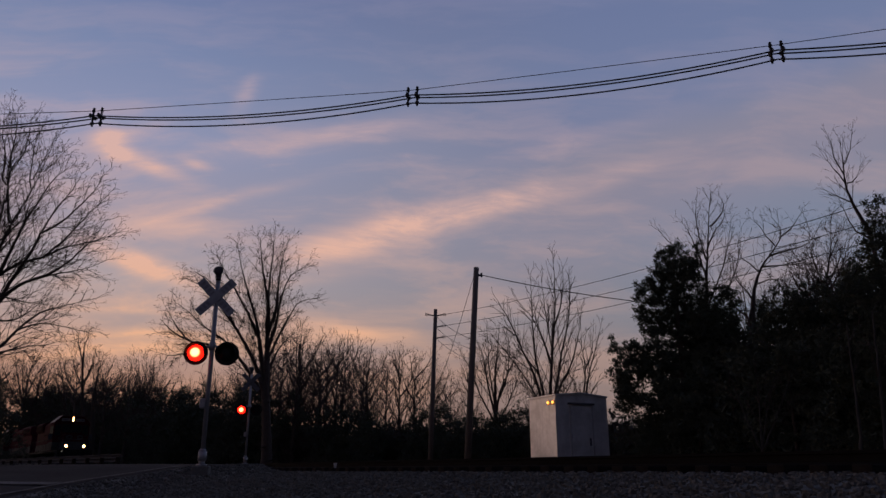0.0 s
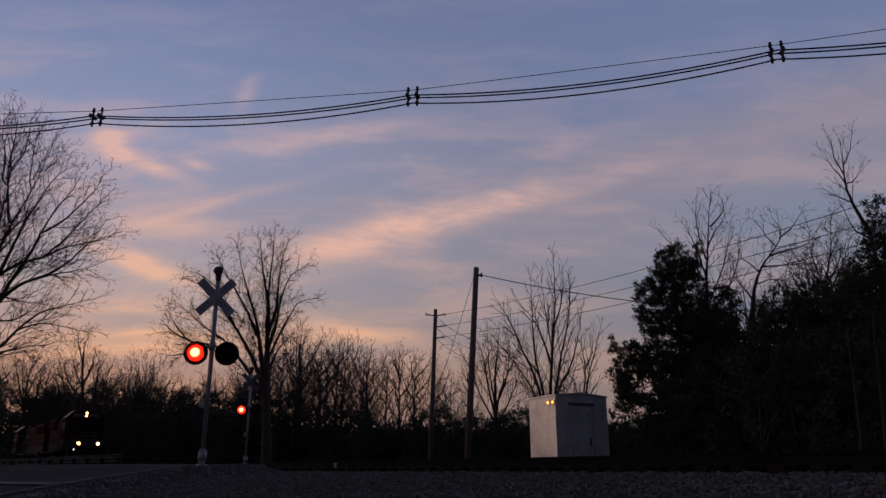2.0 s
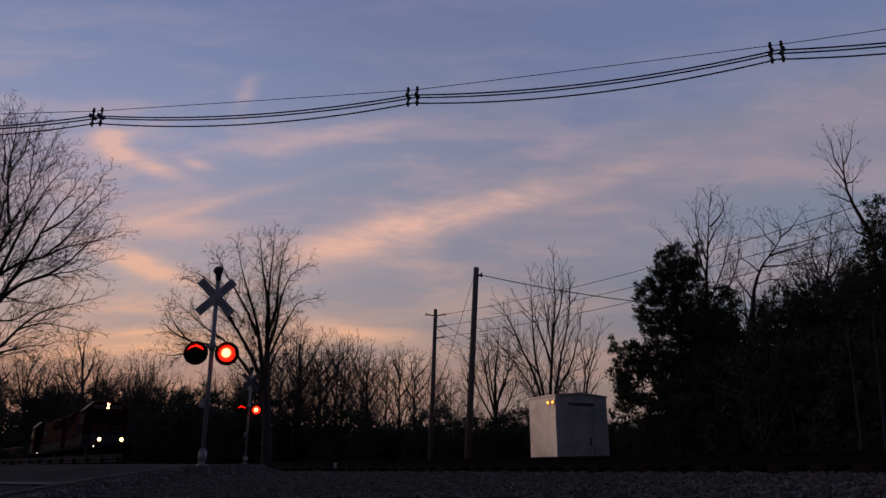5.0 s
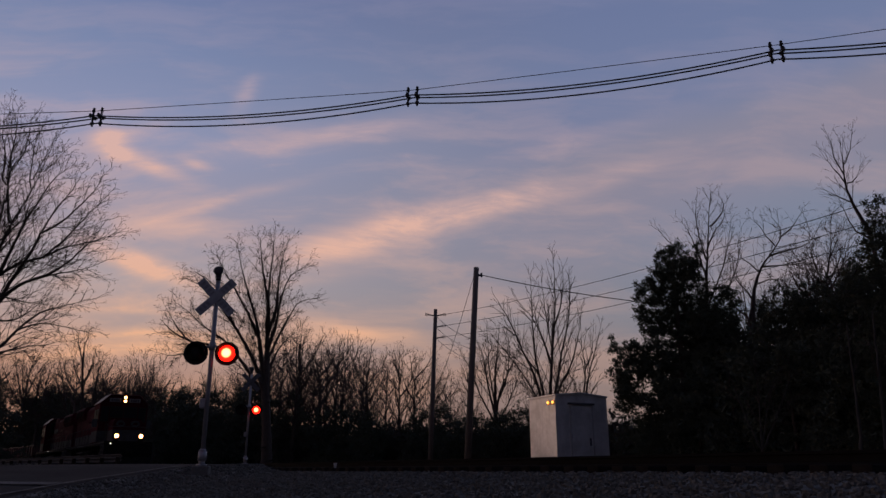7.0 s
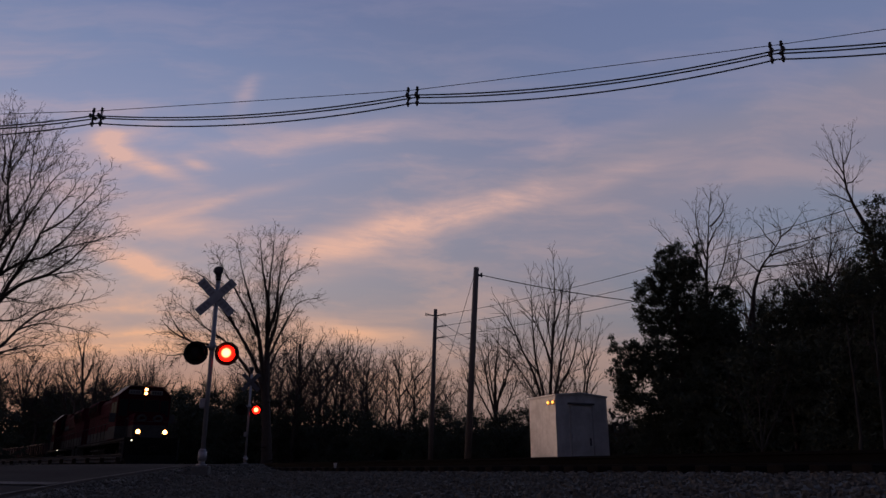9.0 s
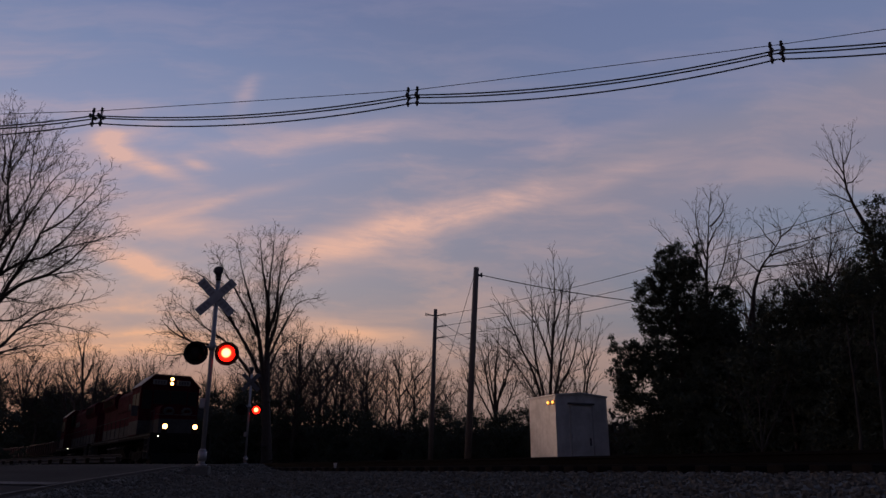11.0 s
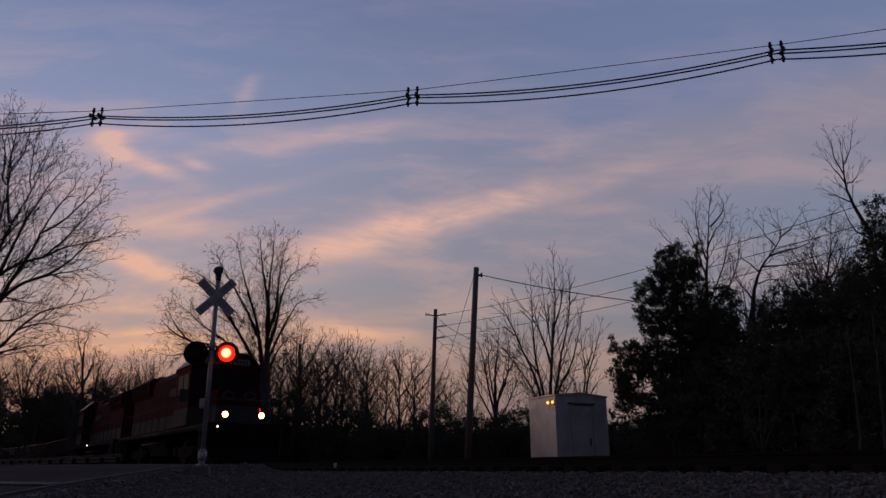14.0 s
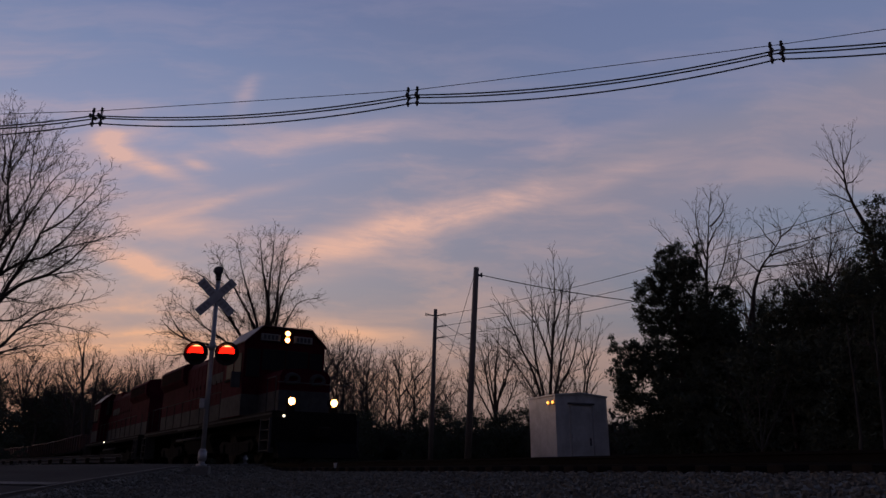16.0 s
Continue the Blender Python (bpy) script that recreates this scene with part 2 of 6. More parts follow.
def ball(bm, at, r, scale=(1, 1, 1), seg=12):
    g = bmesh.ops.create_uvsphere(bm, u_segments=seg, v_segments=max(6, seg * 2 // 3), radius=r)
    bmesh.ops.scale(bm, vec=scale, verts=g["verts"])
    bmesh.ops.translate(bm, vec=at, verts=g["verts"])
    return bm


def prism(bm, outline, axis, a, b):
    """An outline in the two other axes, drawn out along one axis from a to b."""
    put = {"x": lambda p, k: (k, p[0], p[1]), "y": lambda p, k: (p[0], k, p[1]), "z": lambda p, k: (p[0], p[1], k)}[axis]
    r0 = [bm.verts.new(put(p, a)) for p in outline]
    r1 = [bm.verts.new(put(p, b)) for p in outline]
    bm.faces.new(r0), bm.faces.new(r1[::-1])
    for i in range(len(outline)):
        j = (i + 1) % len(outline)
        bm.faces.new((r0[i], r0[j], r1[j], r1[i]))
    return bm


def fresh():
    return bmesh.new()


def thing(name, m, label, category, group="", kind=""):
    ob = new(name)
    ob.empty_display_size = 0.2
    ob.matrix_basis = m
    return tagged(ob, label, category, group, kind)


def tube_line(points, r, sides=6):
    """Verts and faces of a round line through the points."""
    pts = np.asarray(points, float)
    d = np.gradient(pts, axis=0)
    d /= np.linalg.norm(d, axis=1, keepdims=True)
    a = np.cross(d, (0.0, 0.0, 1.0))
    a /= np.linalg.norm(a, axis=1, keepdims=True)
    b = np.cross(a, d)
    ang = np.arange(sides) * 2 * np.pi / sides
    ring = pts[:, None] + r * (np.cos(ang)[None, :, None] * a[:, None] + np.sin(ang)[None, :, None] * b[:, None])
    n = len(pts)
    idx = np.arange(n * sides).reshape(n, sides)
    f = np.stack([idx[:-1], np.roll(idx[:-1], -1, 1), np.roll(idx[1:], -1, 1), idx[1:]], -1).reshape(-1, 4)
    return ring.reshape(-1, 3), f


def sagged(a, b, sag, n=24):
    t = np.linspace(0, 1, n)[:, None]
    p = np.asarray(a) * (1 - t) + np.asarray(b) * t
    p[:, 2] -= sag * 4 * (t * (1 - t))[:, 0]
    return p


# ---- ground, road and track ----
# the track runs from the near right to the far left; q is the distance across it, s along it
NX, NY, OFF = 0.8368, 0.5476, 9.75


def bend(s):
    """How far the track has curved off to the near side, far away."""
    return -np.maximum(0.0, np.asarray(s, float) - 72.0) ** 2 / 560.0


def across(x, y):
    return x * NX + y * NY - OFF - bend(y * NX - x * NY)


def on_track(s, q=0.0, z=0.0):
    q = q + float(bend(s))
    return ((OFF + q) * NX - s * NY, (OFF + q) * NY + s * NX, z)


TRACK_TURN = math.degrees(math.atan2(-NX, NY))
ROAD_DIR = np.array([0.10, 1.0]) / math.hypot(0.10, 1.0)
ROAD_AT, ROAD_HALF = np.array([-9.95, 18.8]), 3.05


def road_side(x, y):
    return (x - ROAD_AT[0]) * ROAD_DIR[1] - (y - ROAD_AT[1]) * ROAD_DIR[0]


def road_height(y):
    return np.interp(y, [-60, 0, 12.5, 15.6, 20, 24, 40, 60, 140], [-2.6, -1.5, -0.72, -0.45, -0.14, -0.04, 0.06, -0.2, -0.5])


def shoulder_height(x, y):
    """The gravel that falls away from the paving; far below where there is none."""
    k = np.abs(road_side(x, y)) - ROAD_HALF
    return np.where(k < 1.0, road_height(y) - np.interp(k, [0, 0.25, 1.0], [0.016, 0.02, 0.20]), -9.0)


def ground_height(x, y):
    x, y = np.asarray(x, float), np.asarray(y, float)
    q = across(x, y)
    z = np.interp(q, [-60, -12, -5.2, -3.0, -1.75, -1.3, 1.3, 1.9, 3.4, 8, 60], [-1.6, -1.05, -0.54, -0.40, -0.31, -0.28, -0.28, -0.31, -0.45, -0.22, -0.1])
    z = z + 0.05 * np.sin(x * 0.37 + y * 0.21) * np.clip((np.abs(q) - 4) / 6, 0, 1)
    k = np.clip((np.abs(road_side(x, y)) - ROAD_HALF - 0.3) / 2.2, 0, 1)
    k = k * k * (3 - 2 * k)
    near = np.abs(q) < 1.5
    low = road_height(y) - 0.05
    return np.where(near, np.minimum(z, z * k + (1 - k) * np.minimum(low, -0.22)), z * k + low * (1 - k))


def build_ground():
    g = np.concatenate([-np.geomspace(2500, 62, 14), np.linspace(-60, 60, 161), np.geomspace(62, 2500, 14)])
    gx, gy = np.meshgrid(g, g + 20)
    n = len(g)
    i = np.arange(n * n).reshape(n, n)
    f = np.stack([i[:-1, :-1], i[:-1, 1:], i[1:, 1:], i[1:, :-1]], -1).reshape(-1, 4)
    ob = link_mesh("ground", np.stack([gx, gy, ground_height(gx, gy)], -1).reshape(-1, 3), f, [SOIL, GRAVEL], smooth=True)
    cx, cy = gx[:-1, :-1].ravel() + 0.37, gy[:-1, :-1].ravel() + 0.37
    q = across(cx, cy)
    ob.data.polygons.foreach_set("material_index", ((q > -13.5) & (q < 3.6) & (np.abs(cx) < 60)).astype(np.int32))
    tagged(ob, "bare winter ground of soil and crushed grey stone", "ground", kind="structure")


def build_road():
    ys = np.concatenate([np.linspace(-60, 8, 12), np.linspace(9, 30, 60), np.linspace(31, 140, 20)])
    rows = []
    for y in ys:
        c = ROAD_AT + ROAD_DIR * (y - ROAD_AT[1]) / ROAD_DIR[1]
        for k in (-ROAD_HALF, 0, ROAD_HALF):
            p = c + np.array([ROAD_DIR[1], -ROAD_DIR[0]]) * k
            rows.append((p[0], p[1], float(road_height(p[1])) + 0.01 - 0.02 * abs(k) / ROAD_HALF))
    # the paving stops at the rails
    f = []
    for i in range(len(ys) - 1):
        for k in (0, 1):
            a = i * 3 + k
            f.append((a, a + 1, a + 4, a + 3))
    ob = link_mesh("road", rows, f, ASPHALT, smooth=True)
    tagged(ob, "worn dark asphalt road that climbs to the level crossing", "road", kind="structure")
    side = np.array([ROAD_DIR[1], -ROAD_DIR[0]])

    def strip(name, k0, k1, y0, y1, label, n=30):
        pts, fs = [], []
        for i, y in enumerate(np.linspace(y0, y1, n)):
            c = ROAD_AT + ROAD_DIR * (y - ROAD_AT[1]) / ROAD_DIR[1]
            for k in (k0, k1):
                p = c + side * k
                pts.append((p[0], p[1], float(road_height(p[1])) + 0.018))
            if i:
                fs.append((2 * i - 2, 2 * i - 1, 2 * i + 1, 2 * i))
        tagged(link_mesh(name, pts, fs, LINE), label, "road marking", kind="structure")

    # gravel shoulders that fall away from the paving
    for way in (-1, 1):
        pts, fs = [], []
        line = np.concatenate([np.linspace(-40, 8, 10), np.linspace(9, 30, 60), np.linspace(31, 120, 16)])
        for i, y in enumerate(line):
            c = ROAD_AT + ROAD_DIR * (y - ROAD_AT[1]) / ROAD_DIR[1]
            for k, drop in ((ROAD_HALF - 0.04, 0.016), (ROAD_HALF + 0.25 + 0.06 * math.sin(y * 3.1), 0.02), (ROAD_HALF + 1.0, 0.20)):
                p = c + side * k * way
                pts.append((p[0], p[1], float(road_height(p[1])) - drop))
            if i:
                for j in (0, 1):
                    a = 3 * i + j
                    fs.append((a - 3, a - 2, a + 1, a))
        tagged(link_mesh("road_shoulder", pts, fs, GRAVEL, smooth=True), "crushed stone shoulder along the asphalt", "shoulder", kind="structure")
    strip("edge_line", ROAD_HALF - 0.30, ROAD_HALF - 0.20, 0, 20.5, "worn white edge line on dark asphalt")
    strip("stop_line", 0.2, ROAD_HALF - 0.35, 15.2, 15.65, "worn white stop line on dark asphalt", 4)


def build_track():
    track = thing("railway_track", pose(*on_track(0), 0, 0, TRACK_TURN), "single railway track with rusty rails on dark timber ties", "railway track", kind="structure")
    # local x runs towards the near right, y across to the far side
    prof = [(-0.07, -0.165), (0.07, -0.165), (0.07, -0.15), (0.012, -0.135), (0.012, -0.045), (0.036, -0.035), (0.036, 0.0), (-0.036, 0.0), (-0.036, -0.035), (-0.012, -0.045), (-0.012, -0.135), (-0.07, -0.15)]
    for side in (-0.7175, 0.7175):
        along = [60.0] + [-72.0 - 6 * i for i in range(34)]
        n = len(prof)
        verts = [(x, p[0] + side + float(bend(-x)), p[1]) for x in along for p in prof]
        faces = [(i * n + k, i * n + (k + 1) % n, i * n + n + (k + 1) % n, i * n + n + k) for i in range(len(along) - 1) for k in range(n)]
        rail = link_mesh("rail", verts, faces + [tuple(range(n)), tuple(range(len(verts) - n, len(verts)))], RUST, track)
        verts = [(x, side + float(bend(-x)) + d, 0.004) for x in along for d in (-0.026, 0.026)]
        head = link_mesh("rail_head", verts, [(2 * i, 2 * i + 1, 2 * i + 3, 2 * i + 2) for i in range(len(along) - 1)], RAILTOP, rail)
        tagged(head, "worn running surface")
    bm = box(fresh(), -0.115, 0.115, -1.3, 1.3, -0.34, -0.165, 0.012)
    first = part("tie", bm, TIE, track)
    rng = random.Random(5)
    for i in range(240):
        t = first if i == 0 else new("tie", first.data)
        t.parent = track
        t.matrix_basis = pose(22 - i * 0.53, float(bend(i * 0.53 - 22)) + rng.uniform(-0.04, 0.04), rng.uniform(-0.012, 0.006), 0, 0, rng.uniform(-1.2, 1.2))
    bm = fresh()
    for i in range(300):
        c = float(bend(105.4 + i * 0.53))
        box(bm, -105.5 - i * 0.53, -105.27 - i * 0.53, c - 1.3, c + 1.3, -0.34, -0.165)
    for i in range(70):
        box(bm, 22.6 + i * 0.53, 22.83 + i * 0.53, -1.3, 1.3, -0.34, -0.165)
    tagged(part("far_ties", bm, TIE, track), kind="stuff")
    # timber panels where the road crosses
    for k, (a, b) in enumerate([(-1.5, -0.80), (-0.62, -0.22), (-0.2, 0.2), (0.22, 0.62), (0.80, 1.5)]):
        part("crossing_panel", box(fresh(), -36.2, -25.4, a, b, -0.15, -0.012, 0.01), ASPHALT, track, "dark crossing panel between the rails")


def build_ballast():
    """Loose stones on the near shoulder, the track bed and the verge."""
    rng = np.random.default_rng(3)
    n = 42000
    d = 3.5 + 27 * rng.random(n) ** 1.35
    q = np.where(rng.random(n) < 0.25, rng.uniform(-2.2, 1.6, n), rng.uniform(-8.6, -1.2, n))
    # along the track, as far as it is near
    s = rng.uniform(-3, 27, n) ** 1.0
    x, y = (OFF + q) * NX - s * NY, (OFF + q) * NY + s * NX
    keep = (np.abs(road_side(x, y)) > ROAD_HALF + 0.1) & (y > 3.0) & (np.abs(x) < 0.72 * y + 1.5)
    x, y = x[keep], y[keep]
    n = len(x)
    z = np.maximum(ground_height(x, y), shoulder_height(x, y))
    cube = np.array([(a, b, c) for a in (-1, 1) for b in (-1, 1) for c in (-1, 1)], float)
    faces = np.array([(0, 1, 3, 2), (4, 6, 7, 5), (0, 4, 5, 1), (2, 3, 7, 6), (0, 2, 6, 4), (1, 5, 7, 3)])
    r = rng.uniform(0.012, 0.034, n)
    vs = cube[None] * rng.uniform(0.45, 1.0, (n, 8, 3)) * r[:, None, None] * rng.uniform(0.7, 1.3, (n, 1, 3))
    a, b = rng.uniform(0, 6.28, n), rng.uniform(-0.8, 0.8, n)
    ca, sa, cb, sb = np.cos(a), np.sin(a), np.cos(b), np.sin(b)
    X, Y, Z = vs[..., 0], vs[..., 1], vs[..., 2]
    Y, Z = Y * cb[:, None] - Z * sb[:, None], Y * sb[:, None] + Z * cb[:, None]
    X, Y = X * ca[:, None] - Y * sa[:, None], X * sa[:, None] + Y * ca[:, None]
    out = np.stack([X + x[:, None], Y + y[:, None], Z + (z + r * 0.35)[:, None]], -1).reshape(-1, 3)
    f = (faces[None] + (np.arange(n) * 8)[:, None, None]).reshape(-1, 4)
    tagged(link_mesh("ballast", out, f, STONE), "loose grey crushed stone along the track", "ballast", kind="stuff")


build_ground()
build_road()
build_track()
build_ballast()

# ---- signal masts ----


def build_mast(m, label, blade_paint, lettered=True):
    """A crossing signal: mast, crossed blades, bell and two flashing lamps. Front is local -y."""
    mast = thing("crossing_signal", m, label, "crossing signal", "crossing signals")
    part("foundation", box(fresh(), -0.20, 0.20, -0.20, 0.20, -0.5, 0.03, 0.02), CONCRETE, mast, "low concrete footing")
    bm = rod(fresh(), (0, 0, 0.03), (0, 0, 0.08), 0.13, sides=20)
    rod(bm, (0, 0, 0.08), (0, 0, 0.16), 0.075, 0.078, sides=20)
    rod(bm, (0, 0, 0.16), (0, 0, 0.38), 0.108, 0.10, sides=20)
    rod(bm, (0, 0, 0.38), (0, 0, 0.44), 0.10, 0.066, sides=20)
    part("base_casting", bm, SILVER, mast, "flared cast base with bolts", True)
    part("pole", rod(fresh(), (0, 0, 0.42), (0, 0, 4.78), 0.058, sides=20), SILVER, mast, "silver painted steel tube", True)
    part("cable_box", box(fresh(), -0.17, -0.04, -0.10, 0.06, 1.42, 1.66, 0.015), SILVER, mast, "small pale junction box")
    # bell
    bm = rod(fresh(), (0, -0.02, 4.72), (0, -0.02, 4.82), 0.07, sides=16)
    box(bm, -0.07, 0.07, -0.10, 0.06, 4.80, 4.94, 0.02)
    rod(bm, (0, -0.11, 4.97), (0, -0.03, 4.97), 0.125, 0.11, sides=24)
    rod(bm, (0, -0.03, 4.97), (0, 0.06, 4.97), 0.11, 0.05, sides=24)
    ball(bm, (0, -0.11, 4.97), 0.12, (1, 0.25, 1), 16)
    part("bell", bm, GALV, mast, "grey electric bell on the mast head", True)
    # crossed blades
    for k, tilt in enumerate((45, -45)):
        y = -0.085 - 0.022 * k
        t = Matrix.Translation((0, y, 4.26)) @ pose(0, 0, 0, 0, tilt, 0)
        blade = part("crossbuck_blade", box(fresh(), -0.61, 0.61, -0.009, 0.009, -0.115, 0.115, 0.006), blade_paint, mast, "pale sign blade")
        blade.matrix_basis = t
        if not lettered:
            continue
        for c in range(9):
            if (k == 0) or abs(c - 4) > 1:
                part("letter_bar", box(fresh(), -0.53 + c * 0.12, -0.46 + c * 0.12, -0.0125, -0.0095, -0.06, 0.06), FADED, blade)
    part("blade_bracket", box(fresh(), -0.09, 0.09, -0.075, 0.06, 4.18, 4.34, 0.01), GALV, mast)
    # cross arm and lamps
    bm = rod(fresh(), (-0.34, 0.02, 2.98), (0.34, 0.02, 2.98), 0.03, sides=10)
    rod(bm, (0, 0, 2.88), (0, 0, 3.08), 0.085, sides=14)
    part("cross_arm", bm, SILVER, mast, "", True)
    lamps = []
    for side in (-1, 1):
        x = 0.385 * side
        head = new("lamp_head")
        head.parent = mast
        head.matrix_basis = pose(x, 0, 2.80)
        # background disc with a round opening, the lamp case behind it and a hood above
        bm = fresh()
        n = 32
        loops = []
        for r, y in ((0.305, 0.0), (0.305, 0.012), (0.207, 0.012), (0.207, 0.0)):
            loops.append([bm.verts.new((r * math.cos(6.28319 * i / n), -0.05 + y, r * math.sin(6.28319 * i / n))) for i in range(n)])
        for a in range(4):
            for i in range(n):
                bm.faces.new((loops[a][i], loops[a][(i + 1) % n], loops[(a + 1) % 4][(i + 1) % n], loops[(a + 1) % 4][i]))
        part("background_disc", bm, BLACK, head, "round black background plate")
        bm = rod(fresh(), (0, -0.04, 0), (0, 0.22, 0), 0.235, 0.215, 24, caps=False)
        rod(bm, (0, 0.22, 0), (0, 0.25, 0), 0.215, 0.10, 24)
        rod(bm, (0, 0.02, 0.17), (-0.08 * side, 0.02, 0.19), 0.03, sides=8)
        part("lamp_case", bm, BLACK, head, "", True)
        bm = fresh()
        a0, a1, n = radians(-15), radians(195), 20
        rings = []
        for r in (0.222, 0.230):
            for y, cut in ((-0.05, 0.0), (-0.30, 0.25)):
                rings.append([bm.verts.new((r * math.cos(a0 + cut + (a1 - a0 - 2 * cut) * i / n), y, r * math.sin(a0 + cut + (a1 - a0 - 2 * cut) * i / n))) for i in range(n + 1)])
        for a, b in ((0, 1), (1, 3), (3, 2), (2, 0)):
            for i in range(n):
                bm.faces.new((rings[a][i], rings[a][i + 1], rings[b][i + 1], rings[b][i]))
        part("hood", bm, BLACK, head, "black sheet hood over the lens", True)
        # the lamp turns in its case: a lit red face and a dark back
        bm = fresh()
        bmesh.ops.create_uvsphere(bm, u_segments=24, v_segments=16, radius=0.212)
        for f in bm.faces:
            f.material_index = 0 if f.calc_center_median().y < 0 else 1
        lens = part("lens", bm, [REDLENS, BLACK], head, "round red signal lens, flashing", True)
        lamps.append((lens, side))
    tagged(mast)
    return lamps


LAMPS = build_mast(pose(-5.93, 18.8, -0.16, 0, 0, 8), "silver crossing signal mast with crossed blades and red flashing lamps", SIGNWHITE)
LAMPS += build_mast(pose(-10.35, 40.0, 0.06, 0, 0, 8), "far crossing signal mast with red flashing lamps beyond the track", DULL, False)

# ---- shed, guardrail, marker ----


def build_shed():
    shed = thing("signal_bungalow", pose(4.05, 26.9, -0.30, 0, 0, 25), "white sheet-metal signal hut beside the track", "equipment hut")
    W, D, H = 2.22, 1.80, 2.66
    roof_rise = 0.10
    wall = prism(fresh(), [(0, 0.12), (W, 0.12), (W, H), (W / 2, H + roof_rise), (0, H)], "y", 0, D)
    body = part("body", wall, SHEDPAINT, shed)
    part("plinth", box(fresh(), -0.04, W + 0.04, -0.04, D + 0.04, -0.25, 0.12, 0.02), CONCRETE, shed)
    roof = fresh()
    prism(roof, [(-0.05, H + 0.0), (W / 2, H + roof_rise + 0.005), (W + 0.05, H + 0.0), (W + 0.05, H + 0.05), (W / 2, H + roof_rise + 0.06), (-0.05, H + 0.05)], "y", -0.06, D + 0.06)
    part("roof", roof, SHEDPAINT, shed, "shallow pitched sheet roof with a small overhang")
    # vertical panel joints
    for x in (0.003, W - 0.003):
        part("corner_trim", box(fresh(), x - 0.025, x + 0.025, -0.012, 0.02, 0.12, H - 0.02), SHEDPAINT, body)
    for y in (0.45, 0.90, 1.35):
        part("panel_seam", box(fresh(), -0.004, 0.0, y - 0.012, y + 0.012, 0.14, H - 0.03), SHEDPAINT, body)
    door = part("door", box(fresh(), 0.62, 1.52, -0.03, -0.002, 0.18, 2.30, 0.006), SHEDPAINT, shed, "white steel door")
    frame_bm = box(fresh(), 0.56, 0.615, -0.04, 0.0, 0.16, 2.36)
    box(frame_bm, 1.525, 1.58, -0.04, 0.0, 0.16, 2.36)
    part("door_frame", frame_bm, SHEDTRIM, shed)
    part("drip_cap", box(fresh(), 0.50, 1.64, -0.09, 0.0, 2.365, 2.43, 0.008), GALV, shed, "dark drip cap over the door")
    part("door_handle", rod(box(fresh(), 1.38, 1.46, -0.05, -0.03, 0.92, 1.20, 0.005), (1.42, -0.09, 1.06), (1.42, -0.03, 1.06), 0.02), GALV, door, "dull steel lever handle")
    for z in (0.4, 1.25, 2.1):
        part("hinge", rod(fresh(), (0.62, -0.04, z - 0.06), (0.62, -0.04, z + 0.06), 0.014), SHEDTRIM, door)
    part("lamp_bracket", box(fresh(), -0.07, 0.0, 0.01, 0.46, 2.36, 2.50, 0.01), SHEDTRIM, shed)
    for y in (0.04, 0.36):
        lamp = part("indicator_lamp", ball(fresh(), (0, 0, 0), 0.06, (0.6, 1, 1), 12), AMBER, shed, "small lit amber indicator lamp", True)
        lamp.matrix_basis = pose(-0.10, y, 2.43)


def build_guardrail():
    g = thing("guardrail", pose(-13.1, 31.0, -0.35, 0, 0, 132), "galvanised steel W-beam guardrail on short posts", "guardrail")
    w = [(0.0, 0.0), (0.0, 0.03), (-0.07, 0.07), (-0.07, 0.11), (0.0, 0.15), (-0.0, 0.17), (-0.07, 0.21), (-0.07, 0.25), (0.0, 0.29), (0.0, 0.32)]
    prof = [(a, b + 0.45) for a, b in w] + [(a - 0.006, b + 0.45) for a, b in w[::-1]]
    for i in range(7):
        part("beam", prism(fresh(), prof, "x", i * 3.81, i * 3.81 + 3.80), BEAM, g)
    for i in range(15):
        part("post", box(fresh(), i * 1.905 - 0.05, i * 1.905 + 0.05, 0.02, 0.17, -0.7, 0.64, 0.006), TIE, g, "short square timber post")


def build_litter():
    x, y, _ = on_track(18.35, -1.12)
    cup = thing("litter", pose(x, y, -0.095, 4, 0, 30), "white plastic cup standing on a tie end", "litter")
    bm = rod(fresh(), (0, 0, -0.07), (0, 0, 0.05), 0.03, 0.045, 12, caps=False)
    rod(bm, (0, 0, -0.07), (0, 0, -0.065), 0.03, sides=12)
    part("cup", bm, LITTER, cup)
    part("rim", rod(fresh(), (0, 0, 0.045), (0, 0, 0.053), 0.048, sides=12, caps=False), LITTER, cup)


build_shed()
build_guardrail()
build_litter()

# ---- poles and wires ----


def build_pole(name, base, top, r0, r1, label, arms=()):
    p = thing(name, Matrix.Translation(base), label, "utility pole")
    d = Vector(top) - Vector(base)
    part("shaft", rod(fresh(), (0, 0, -0.6), d, r0, r1, 14), POLE, p, "", True)
    return p, d


